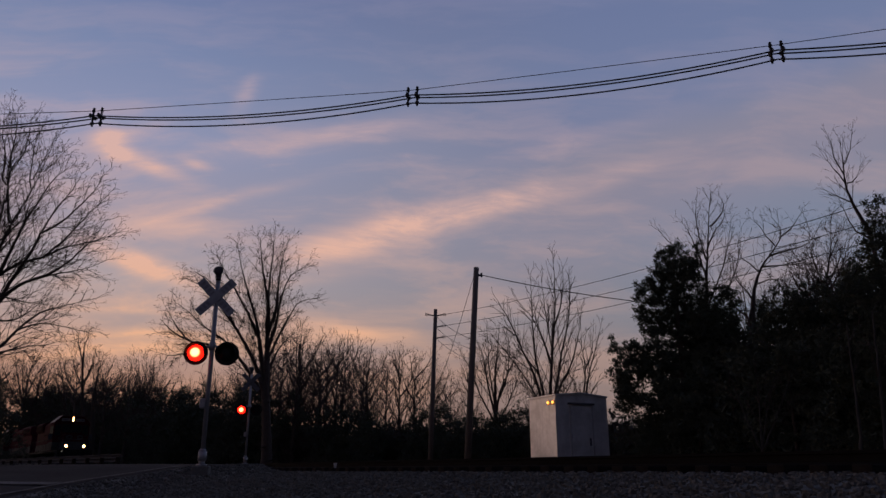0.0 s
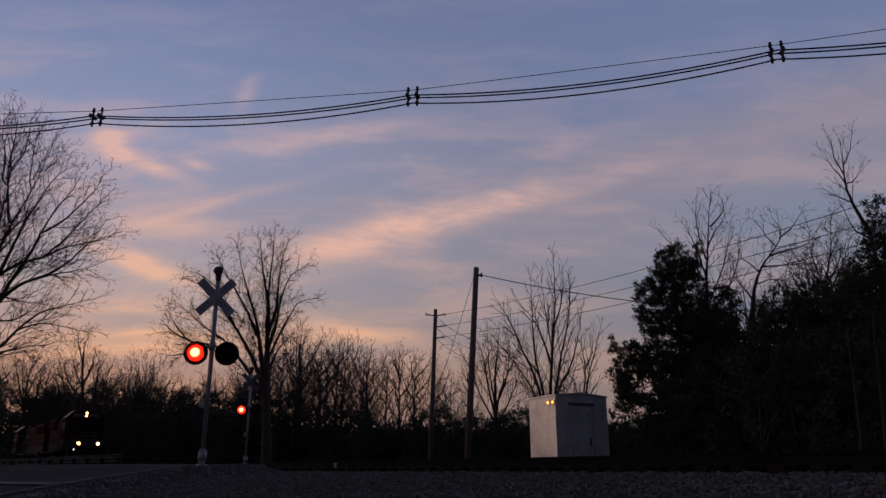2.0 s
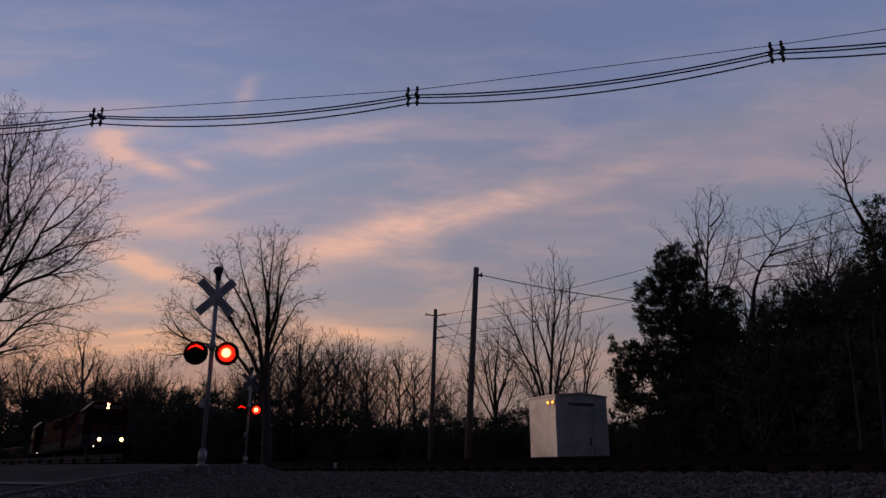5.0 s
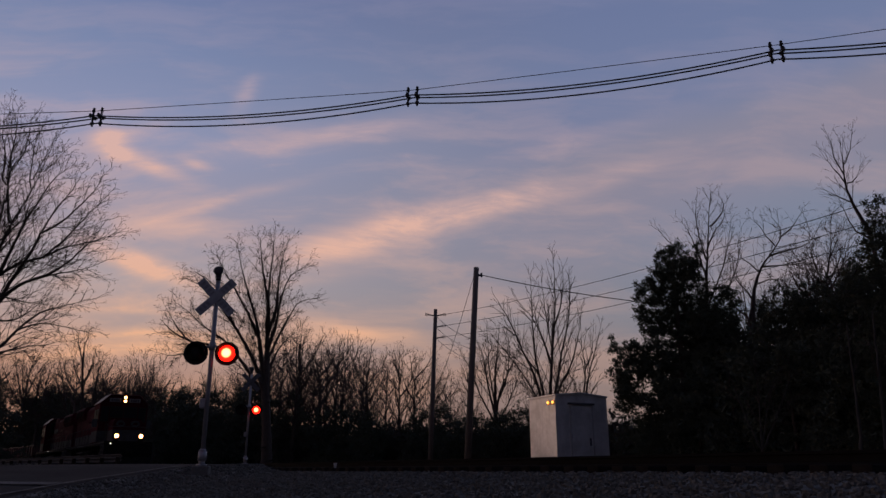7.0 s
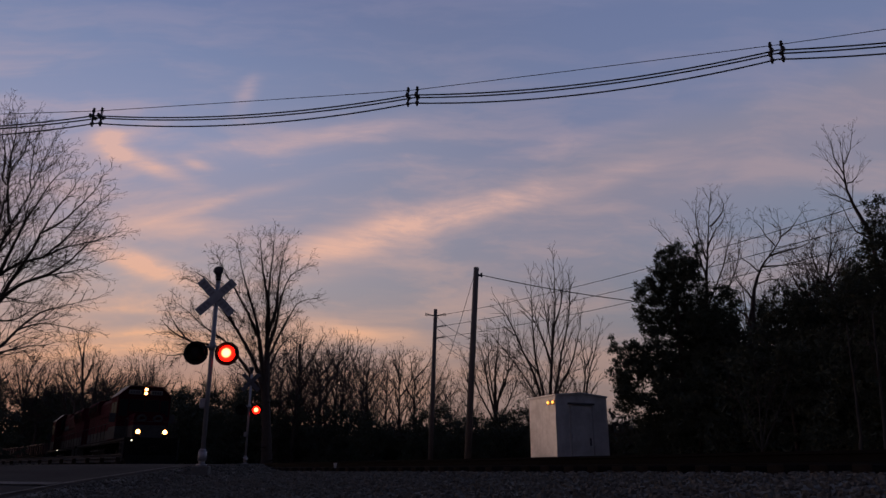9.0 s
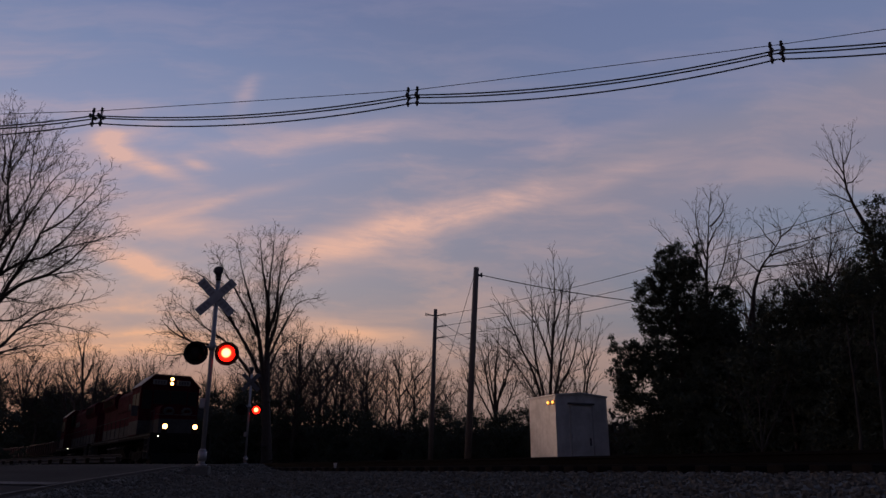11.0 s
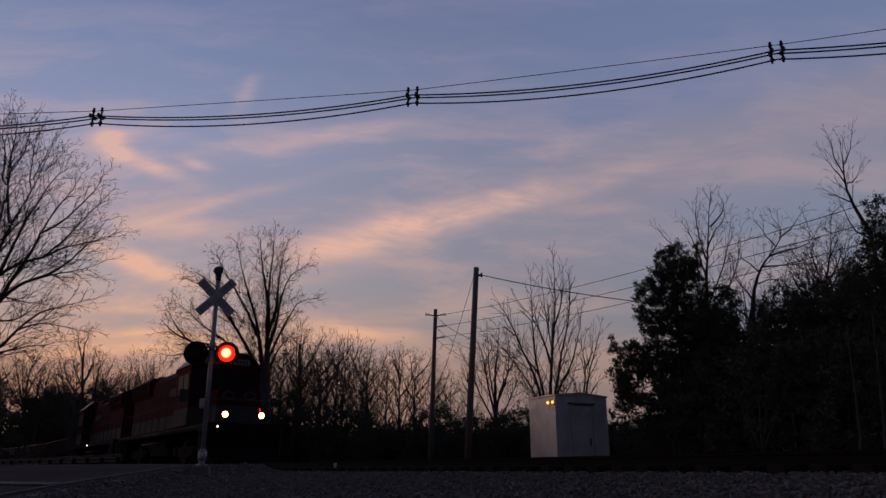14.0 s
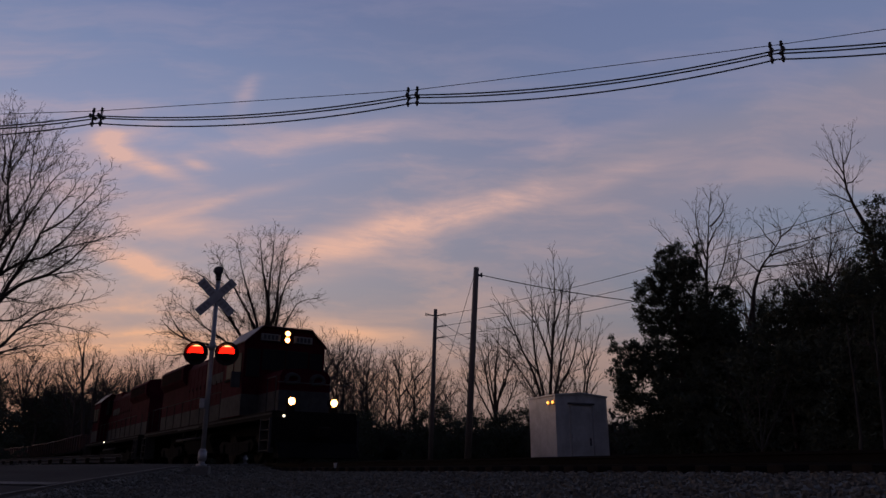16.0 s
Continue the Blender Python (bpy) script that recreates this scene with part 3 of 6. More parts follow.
def build_poles():
    p, d = build_pole("utility_pole", (1.04, 34.0, -0.25), (1.6, 34.0, 9.09), 0.165, 0.125, "weathered timber pole leaning slightly, with one cable")
    part("cable_clamp", rod(box(fresh(), d.x + 0.08, d.x + 0.26, -0.05, 0.05, d.z - 0.42, d.z - 0.34, 0.01), (d.x + 0.24, 0, d.z - 0.47), (d.x + 0.24, 0, d.z - 0.27), 0.05, sides=10), GALV, p)
    p2, d2 = build_pole("utility_pole", (-0.78, 45.0, -0.25), (-0.46, 45.0, 9.40), 0.16, 0.11, "slim timber pole with insulators on short brackets")
    for k, dz in enumerate((0.42, 1.13, 1.83)):
        for side in ((-1, 1) if k == 0 else (1,)):
            x = d2.x - 0.02 * k
            bm = rod(fresh(), (x, 0, d2.z - dz), (x + side * 0.50, 0, d2.z - dz + 0.10), 0.04, sides=8)
            part("bracket", bm, GALV, p2)
            bm = fresh()
            for i in range(3):
                rod(bm, (x + side * (0.46 + 0.07 * i), 0, d2.z - dz + 0.10), (x + side * (0.50 + 0.07 * i), 0, d2.z - dz + 0.10), 0.11, 0.07, 10)
            part("insulator", bm, PORCELAIN, p2, "", True)
    # the last pole of that line stands outside the view
    far = Vector((-0.46, 45, 9.40))
    end = far + Vector((NY, -NX, 0)) * 41
    base = Vector((end.x, end.y, float(ground_height(end.x, end.y))))
    build_pole("utility_pole", base, end, 0.16, 0.11, "timber pole carrying the wires along the track")

    def wire(points, r, label, cat="wire"):
        v, f = tube_line(points, r)
        tagged(link_mesh("overhead_wire", v, f, CABLE, smooth=True), label, cat, "overhead wires")

    for dz, sag in ((0.32, 0.85), (1.03, 0.8), (1.73, 0.75)):
        wire(sagged(far + Vector((0.55, 0, -dz)), end + Vector((0, 0, -dz)), sag, 40), 0.013, "thin overhead wire slung between timber poles")
    build_pole("utility_pole", (15.6, 34.0, float(ground_height(15.6, 34.0))), (15.6, 34.0, 7.1), 0.15, 0.11, "short timber pole hidden among evergreens")
    wire(sagged((1.84, 34.0, 8.72), (15.6, 34.0, 6.95), 0.35, 40), 0.021, "black service cable slung from the leaning pole")
    wire(sagged((1.5, 34.0, 8.75), (-0.5, 45.0, 4.0), 0.2, 16), 0.012, "thin guy wire from the leaning pole")
    for dz in (0.45, 1.15, 1.85):
        wire(sagged((-0.40, 45.0, 9.40 - dz), (1.25, 34.6, 6.1 - dz * 0.7), 0.15, 16), 0.011, "thin drop wire between the two poles")


def build_spacer_cable():
    """A messenger with three covered cables below it, held by hangers every nine metres."""
    at = [np.array(p) for p in ((-19.1, 20.0, 9.86), (-9.88, 19.0, 9.63), (-0.82, 17.8, 9.63), (8.05, 15.6, 9.63), (16.8, 13.0, 9.63))]
    ends = [at[0], at[-1]]
    for k, e in enumerate(ends):
        x, y = e[0] + (-0.2 if k == 0 else 0.2), e[1]
        build_pole("utility_pole", (x, y, float(ground_height(x, y))), (x, y, 10.2), 0.16, 0.12, "tall timber pole at the end of the cable span")
    line = np.concatenate([sagged(a, b, 0.008, 12)[:-1] for a, b in zip(at, at[1:])] + [at[-1][None]])
    v, f = tube_line(line, 0.009)
    tagged(link_mesh("messenger_wire", v, f, CABLE, smooth=True), "thin steel messenger wire across the sky", "wire", "overhead wires")
    for off, dz, swag in ((-0.11, -0.205, 0.285), (0.11, -0.17, 0.285), (0.0, -0.39, 0.33)):
        pts = []
        for a, b in zip(at, at[1:]):
            d = (b - a) / np.linalg.norm(b - a)
            side = np.array([-d[1], d[0], 0]) * off
            pts.append(sagged(a + side + (0, 0, dz), b + side + (0, 0, dz), swag, 24)[:-1])
        pts.append((b + side + (0, 0, dz))[None])
        v, f = tube_line(np.concatenate(pts), 0.019)
        tagged(link_mesh("power_cable", v, f, CABLE, smooth=True), "thick black covered power cable in gentle swags", "cable", "power cables")
    for i in (1, 2, 3):
        d = (at[i + 1] - at[i - 1])
        turn = math.degrees(math.atan2(d[1], d[0]))
        h = thing("cable_spacer", pose(*at[i], 0, 0, turn), "pair of black cable hangers holding three cables", "cable spacer", "cable spacers")
        for x in (-0.125, 0.125):
            bm = rod(fresh(), (x, 0, -0.48), (x, 0, 0.06), 0.028, sides=8)
            ball(bm, (x, 0, 0.07), 0.04, (1, 1, 0.8), 10)
            rod(bm, (x, 0, -0.02), (x, 0, 0.02), 0.045, sides=10)
            rod(bm, (x, -0.15, -0.165), (x, 0.15, -0.165), 0.032, sides=8)
            part("hanger", bm, CABLE, h, "", True)
            for y, z in ((-0.11, -0.205), (0.11, -0.17), (0, -0.39)):
                part("insulator", rod(rod(fresh(), (x - 0.045, y, z), (x + 0.045, y, z), 0.042, sides=10), (x, y, z - 0.06), (x, y, z + 0.03), 0.032, sides=8), PORCELAIN, h, "", True)


build_poles()
build_spacer_cable()

# ---- trees ----


def grow(rng, stems, lobes, count, step, kill, jitter=0.25, up=0.15, turns=160, reach=99.0):
    """A skeleton that grows from its stems towards points strewn through its lobes. Returns places, parents and radii."""
    pts = []
    for cx, cy, cz, rx, ry, rz, share in lobes:
        d = rng.normal(size=(int(count * share), 3))
        d /= np.linalg.norm(d, axis=1, keepdims=True)
        pts.append(np.array([cx, cy, cz]) + d * np.array([rx, ry, rz]) * rng.random((len(d), 1)) ** 0.38)
    goal = np.concatenate(pts)
    pos, par = [np.array((0.0, 0.0, 0.0))], [-1]
    for stem in stems:
        last = 0
        for a, b in zip(stem, stem[1:]):
            a, b = np.array(a, float), np.array(b, float)
            n = max(1, int(np.linalg.norm(b - a) / step))
            for i in range(1, n + 1):
                pos.append(a + (b - a) * i / n + rng.normal(size=3) * 0.02)
                par.append(last)
                last = len(pos) - 1
    pos = np.array(pos)
    near = np.full(len(goal), 1e9)
    who = np.zeros(len(goal), int)

    def refresh(first):
        for a in range(first, len(pos), 400):
            d = np.linalg.norm(goal[:, None] - pos[None, a:a + 400], axis=2)
            j = d.argmin(1)
            m = d[np.arange(len(goal)), j]
            better = m < near
            near[better], who[better] = m[better], a + j[better]

    refresh(0)
    for _ in range(turns):
        live = near < reach
        if not live.any():
            break
        d = goal[live] - pos[who[live]]
        d /= np.linalg.norm(d, axis=1, keepdims=True)
        acc = np.zeros((len(pos), 3))
        np.add.at(acc, who[live], d)
        src = np.unique(who[live])
        v = acc[src]
        v /= np.linalg.norm(v, axis=1, keepdims=True) + 1e-9
        v += rng.normal(size=v.shape) * jitter
        v[:, 2] += up
        v /= np.linalg.norm(v, axis=1, keepdims=True)
        first = len(pos)
        pos = np.concatenate([pos, pos[src] + v * step])
        par += list(src)
        refresh(first)
        keep = near > kill
        goal, near, who = goal[keep], near[keep], who[keep]
        if not len(goal):
            break
    return pos, np.array(par)


def thicken(par, tip, power=2.3):
    r = np.full(len(par), tip ** power)
    child = np.zeros(len(par), bool)
    for i in range(len(par) - 1, 0, -1):
        p = par[i]
        if not child[p]:
            child[p] = True
            r[p] = 0
        r[p] += r[i]
    return r ** (1 / power), ~child


def wood(pos, par, rad, pick, sides, blunt=1.3):
    """Tapered round pieces for the picked links of a skeleton."""
    i = np.flatnonzero(pick)
    i = i[par[i] >= 0]
    p0, p1 = pos[par[i]], pos[i]
    d = p1 - p0
    d /= np.linalg.norm(d, axis=1, keepdims=True) + 1e-9
    ref = np.where(np.abs(d[:, 2:]) > 0.9, np.array([[1.0, 0, 0]]), np.array([[0, 0, 1.0]]))
    a = np.cross(d, ref)
    a /= np.linalg.norm(a, axis=1, keepdims=True)
    b = np.cross(d, a)
    r0, r1 = np.minimum(rad[par[i]], rad[i] * blunt), rad[i]
    ang = np.arange(sides) * 2 * np.pi / sides
    c = np.cos(ang)[None, :, None] * a[:, None] + np.sin(ang)[None, :, None] * b[:, None]
    v = np.stack([p0[:, None] + c * r0[:, None, None], p1[:, None] + c * r1[:, None, None]], 1)
    n = len(i)
    o = (np.arange(n) * 2 * sides)[:, None]
    k = np.arange(sides)[None]
    k2 = (k + 1) % sides
    f = np.stack([o + k, o + k2, o + sides + k2, o + sides + k], -1).reshape(-1, 4)
    return v.reshape(-1, 3), f


def arc(points, step):
    """A smooth line through the points, in even steps."""
    p = np.array(points, float)
    p = np.concatenate([[2 * p[0] - p[1]], p, [2 * p[-1] - p[-2]]])
    out = [p[1]]
    for a, b, c, d in zip(p, p[1:], p[2:], p[3:]):
        n = max(1, int(np.linalg.norm(c - b) / step))
        for k in range(1, n + 1):
            t = k / n
            out.append(0.5 * (2 * b + (c - a) * t + (2 * a - 5 * b + 4 * c - d) * t * t + (3 * b - a - 3 * c + d) * t ** 3))
    return np.array(out)


def ramify(rng, stems, gaps, share, tuft, angle, tip, up, bare, wander):
    """A skeleton whose boughs are given lines with a radius at foot and end. Each bough sends out branches at sharp angles,
    longer near its foot than near its end, those send out smaller ones, and so on, one level for each gap."""
    pos, par, rad = [Vector((0, 0, 0))], [-1], [stems[0][1]]
    todo = []
    for line, r0, r1 in stems:
        pts = arc(line, 0.25)
        last = int(np.argmin(np.linalg.norm(np.array(pos) - pts[0], axis=1)))
        ids = [last]
        for k, q in enumerate(pts[1:], 1):
            f = k / (len(pts) - 1)
            pos.append(Vector(q) + Vector((rng.gauss(0, 0.009), rng.gauss(0, 0.009), rng.gauss(0, 0.009))))
            par.append(last)
            rad.append(r1 + (r0 - r1) * (1 - f) ** 1.3)
            last = len(pos) - 1
            ids.append(last)
        if r1 < 0.06:
            todo.append((ids, 0))
    while todo:
        ids, level = todo.pop()
        whole = sum((pos[b] - pos[a]).length for a, b in zip(ids, ids[1:]))
        gone, due, spin = 0.0, whole * (bare if level == 0 else 0.18), rng.uniform(0, 6.28)
        for a, b in zip(ids, ids[1:]):
            d = pos[b] - pos[a]
            gone += d.length
            d.normalize()
            while gone >= due:
                due += gaps[level] * rng.uniform(0.5, 1.5)
                spin += 2.4 + rng.uniform(-0.5, 0.5)
                side = d.orthogonal().normalized()
                side.rotate(Matrix.Rotation(spin, 3, d))
                turn = radians(angle * rng.uniform(0.7, 1.3))
                way = d * math.cos(turn) + side * math.sin(turn)
                length = (share[level] * (whole - gone) + tuft * (1.0, 0.5, 0.3)[level]) * rng.uniform(0.45, 1.1)
                n = max(1, round(length / (0.26, 0.22, 0.2)[level]))
                thick, last, kids = max(tip, min(rad[b] * 0.72, 0.0075 * length + tip)), b, [b]
                for k in range(1, n + 1):
                    way = way + d * 0.04 + Vector((rng.gauss(0, wander), rng.gauss(0, wander), rng.gauss(0, wander) + up))
                    way.normalize()
                    pos.append(pos[last] + way * (length / n))
                    par.append(last)
                    rad.append(thick + (tip * 0.8 - thick) * k / n)
                    last = len(pos) - 1
                    kids.append(last)
                if level + 1 < len(gaps):
                    todo.append((kids, level + 1))
    return np.array(pos), np.array(par), np.array(rad)


def bare_tree(seed, m, label, stems, gaps=(0.42, 0.27, 0.17), share=(0.42, 0.45, 0.5), tuft=0.5, angle=38.0, tip=0.007, up=0.03, bare=0.2, wander=0.07, group="bare trees", wood_paint=None):
    pos, par, rad = ramify(random.Random(seed), stems, gaps, share, tuft, angle, tip, up, bare, wander)
    ob = thing("bare_tree", m, label, "tree", group)
    thick = rad > rad.max() * 0.45
    link_mesh("trunk", *wood(pos, par, rad, thick, 9), wood_paint or BARK, ob, True)
    # each main limb is a part of its own
    limb = np.full(len(par), -1)
    for i in range(1, len(par)):
        if not thick[i] and rad[i] > tip * 2.2:
            limb[i] = i if thick[par[i]] or par[i] == 0 else limb[par[i]]
    ids, sizes = np.unique(limb[limb >= 0], return_counts=True)
    main = set(ids[np.argsort(-sizes)[:14]].tolist())
    for k in sorted(main):
        link_mesh("limb", *wood(pos, par, rad, limb == k, 5), wood_paint or BARK, ob, True)
    rest = (limb >= 0) & ~np.isin(limb, list(main))
    if rest.any():
        tagged(link_mesh("limb_rest", *wood(pos, par, rad, rest, 5), BARK, ob, True), kind="stuff")
    tagged(link_mesh("twig_mass", *wood(pos, par, rad, ~thick & (rad <= tip * 2.2), 3), TWIG, ob), kind="stuff")
    return ob


def sprays(rng, at, out, per, size, spread):
    """Small pointed leaf blades round the given places."""
    n = len(at) * per
    c = np.repeat(at, per, 0) + rng.normal(size=(n, 3)) * spread
    way = np.repeat(out, per, 0) * 0.7 + rng.normal(size=(n, 3)) * 0.7
    way /= np.linalg.norm(way, axis=1, keepdims=True) + 1e-9
    side = np.cross(way, rng.normal(size=(n, 3)))
    side /= np.linalg.norm(side, axis=1, keepdims=True) + 1e-9
    l = size * rng.uniform(0.5, 1.2, (n, 1))
    w = l * rng.uniform(0.14, 0.28, (n, 1))
    v = np.stack([c - way * l * 0.5 + side * w, c + way * l * 0.6, c - way * l * 0.5 - side * w], 1).reshape(-1, 3)
    f = np.arange(n * 3).reshape(n, 3)
    return v, f


def clumps(rng, lobes, n, r):
    """Small tufts strewn through the lobes, with gaps between them."""
    out = []
    w = [l[6] for l in lobes]
    for cx, cy, cz, rx, ry, rz, share in lobes:
        for _ in range(max(1, round(n * share / sum(w)))):
            d = rng.normal(size=3)
            d *= rng.random() ** 0.4 / np.linalg.norm(d)
            q = r * rng.uniform(0.6, 1.3)
            out.append((cx + d[0] * rx, cy + d[1] * ry, cz + d[2] * rz, q, q, q * 1.25, 1.0))
    return [(*l[:6], 1.0 / len(out)) for l in out]


def evergreen(seed, m, label, lobes, height, count, step=0.28, kill=0.34, per=14, size=0.2, spread=0.16, name="cedar_tree", group="evergreen trees", material=None, category="tree", stems=None, tufts=0, tuft=0.4):
    rng = np.random.default_rng(seed)
    if tufts:
        lobes = clumps(rng, lobes, tufts, tuft)
    pos, par = grow(rng, stems or [[(0, 0, 0), (0, 0, height * 0.82)]], lobes, count, step, kill, 0.3, 0.05)
    rad, tips = thicken(par, 0.008, 2.2)
    ob = thing(name, m, label, category, group)
    thick = rad > rad.max() * 0.4
    link_mesh("trunk", *wood(pos, par, rad, thick, 8), BARK, ob, True)
    tagged(link_mesh("branchwork", *wood(pos, par, rad, ~thick, 3), BARK, ob), kind="stuff")
    leafy = np.flatnonzero(tips | (rad < 0.022))
    leafy = leafy[leafy > 0]
    way = pos[leafy] - pos[par[leafy]]
    way /= np.linalg.norm(way, axis=1, keepdims=True) + 1e-9
    leaves = link_mesh("foliage", *sprays(rng, pos[leafy], way + np.array([0, 0, 0.35]), per, size, spread), material or NEEDLE, ob)
    tagged(leaves, kind="stuff")
    return ob


def ground_at(x, y, sink=0.05):
    return pose(x, y, float(ground_height(x, y)) - sink)


# boughs: points, radius at the foot, radius at the end
# the wide tree whose crown hangs in from the side, its trunk out of view
WIDE = [([(-0.22, 0.0, 1.28), (-0.28, 0.0, 3.26), (-0.34, 0.0, 5.33)], 0.34, 0.27), ([(-0.34, 0.0, 5.33), (0.61, 0.09, 6.76), (0.86, 0.17, 7.49), (1.46, 0.26, 8.82), (1.65, 0.34, 9.59), (2.06, 0.43, 10.66), (2.53, 0.51, 11.47), (2.75, 0.6, 12.19)], 0.118, 0.012), ([(0.73, 0.0, 6.83), (1.17, -0.13, 7.19), (1.79, -0.27, 7.5), (2.66, -0.4, 7.77), (3.49, -0.53, 8.31), (4.29, -0.67, 9.11), (4.69, -0.8, 9.74)], 0.081, 0.01), ([(1.63, 0.0, 7.58), (2.64, 0.27, 7.96), (3.51, 0.53, 8.22), (4.22, 0.8, 8.67)], 0.043, 0.01)]
WIDE += [([(-0.4, 0.0, 5.67), (0.01, 0.11, 7.17), (0.35, 0.23, 7.82), (1.05, 0.34, 8.39), (1.82, 0.46, 8.66), (2.58, 0.57, 9.11), (3.55, 0.69, 9.38), (4.6, 0.8, 9.84)], 0.105, 0.012), ([(1.84, 0.0, 9.47), (2.7, -0.25, 9.85), (3.36, -0.5, 10.31), (4.07, -0.75, 10.95), (4.43, -1.0, 11.4)], 0.056, 0.01), ([(-0.42, 0.0, 5.75), (-0.01, 0.07, 7.42), (0.24, 0.14, 8.7), (0.43, 0.21, 9.64), (0.69, 0.29, 10.51), (1.0, 0.36, 11.4), (1.25, 0.43, 12.41), (1.43, 0.5, 13.34)], 0.099, 0.012), ([(-0.37, 0.0, 5.92), (-0.05, -0.15, 7.89), (0.26, -0.3, 9.1), (0.49, -0.45, 10.23), (0.65, -0.6, 11.29), (0.63, -0.75, 12.45), (0.35, -0.9, 13.54)], 0.093, 0.012)]
WIDE += [([(-0.5, 0.0, 6.18), (-0.8, 0.23, 8.91), (-0.85, 0.45, 10.86), (-1.08, 0.68, 12.92), (-1.14, 0.9, 14.67)], 0.087, 0.012), ([(0.49, 0.0, 7.75), (0.91, -0.14, 8.79), (1.27, -0.28, 9.65), (1.73, -0.42, 10.52), (2.34, -0.56, 11.49), (2.95, -0.7, 12.0)], 0.081, 0.011), ([(-0.19, 0.0, 4.08), (0.87, 0.16, 5.02), (1.41, 0.32, 5.78), (2.07, 0.48, 6.46), (2.89, 0.64, 6.78), (3.98, 0.8, 7.12)], 0.093, 0.01), ([(1.67, 0.0, 5.77), (2.59, -0.2, 5.92), (3.55, -0.4, 5.75), (4.42, -0.6, 5.53)], 0.037, 0.009), ([(-0.06, 0.0, 3.83), (1.14, -0.23, 4.74), (2.21, -0.45, 5.01), (2.98, -0.68, 5.03), (3.76, -0.9, 5.16)], 0.062, 0.009)]
WIDE += [([(0.1, 0.0, 5.67), (0.68, 0.17, 6.09), (1.24, 0.35, 6.17), (1.83, 0.52, 6.74), (2.25, 0.7, 7.32)], 0.05, 0.009), ([(2.08, 0.0, 8.52), (2.59, 0.17, 9.16), (3.09, 0.35, 9.97), (3.53, 0.52, 10.7), (3.91, 0.7, 11.35)], 0.056, 0.01), ([(0.27, 0.0, 7.05), (1.07, -0.17, 6.92), (1.87, -0.33, 6.7), (2.81, -0.5, 6.58)], 0.05, 0.01)]
WIDE += [([(0.56, 0.0, 9.8), (0.2, 0.15, 11.26), (-0.05, 0.3, 12.78), (-0.09, 0.45, 14.1), (-0.55, 0.6, 15.26)], 0.05, 0.01), ([(1.1, 0.0, 11.44), (0.92, 0.17, 12.84), (0.86, 0.33, 13.79), (0.75, 0.5, 14.54)], 0.03, 0.009), ([(1.1, 0.0, 11.44), (1.56, -0.17, 12.45), (1.84, -0.33, 12.94), (2.14, -0.5, 13.59)], 0.03, 0.009), ([(0.22, 0.0, 12.16), (0.73, -0.13, 12.78), (0.9, -0.27, 13.56), (0.97, -0.4, 14.14)], 0.028, 0.009), ([(-0.01, 0.0, 11.44), (0.09, -0.2, 12.56), (-0.09, -0.4, 13.57), (-0.01, -0.6, 14.21)], 0.04, 0.009), ([(1.43, 0.0, 11.87), (1.82, 0.25, 12.61), (2.14, 0.5, 13.32)], 0.03, 0.009)]
bare_tree(11, ground_at(-17.4, 27.0), "large bare hardwood tree with spreading upswept limbs", WIDE, (0.21, 0.155, 0.13), (0.35, 0.40, 0.45), 0.55, tip=0.0068, bare=0.2, angle=38, up=0.015)
# the big oak behind the signal
OAK = [([(0.18, 0.0, 0.52), (-0.03, 0.0, 2.82), (-0.21, 0.0, 4.79)], 0.36, 0.26), ([(-0.21, 0.0, 4.79), (-0.29, 0.06, 7.23), (-0.4, 0.12, 8.9), (-0.49, 0.18, 11.77), (-0.39, 0.24, 13.84), (-0.42, 0.3, 15.52)], 0.24, 0.02), ([(-0.37, 0.0, 8.88), (-0.35, -0.3, 10.51), (-0.7, -0.6, 12.29), (-0.87, -0.9, 13.65), (-0.94, -1.2, 14.73)], 0.17, 0.018), ([(-0.35, 0.0, 8.6), (-0.01, 0.38, 10.23), (-0.01, 0.75, 12.21), (0.08, 1.12, 14.1), (0.29, 1.5, 15.45)], 0.15, 0.018), ([(-0.3, 0.0, 7.49), (0.23, -0.38, 9.09), (0.55, -0.75, 10.69), (1.15, -1.12, 12.15), (2.35, -1.5, 12.83)], 0.14, 0.016)]
OAK += [([(-0.28, 0.0, 6.81), (0.38, 0.3, 8.66), (0.94, 0.6, 9.99), (1.46, 0.9, 10.92), (2.75, 1.2, 11.29)], 0.12, 0.014), ([(-0.22, 0.0, 4.92), (-0.75, 0.36, 7.27), (-1.22, 0.72, 9.3), (-1.95, 1.08, 11.26), (-2.71, 1.44, 13.28), (-3.33, 1.8, 15.31)], 0.2, 0.018), ([(-1.13, 1.0, 8.5), (-1.82, 0.35, 10.08), (-2.76, -0.3, 11.79), (-3.21, -0.95, 12.63), (-3.59, -1.6, 13.59)], 0.13, 0.016), ([(-0.21, 0.0, 4.79), (-0.98, -0.36, 6.76), (-2.12, -0.72, 8.74), (-3.23, -1.08, 10.19), (-4.32, -1.44, 11.36), (-5.49, -1.8, 11.97)], 0.18, 0.018), ([(-1.46, -0.6, 7.67), (-2.85, 0.13, 9.75), (-4.24, 0.87, 11.94), (-5.72, 1.6, 13.03)], 0.1, 0.014)]
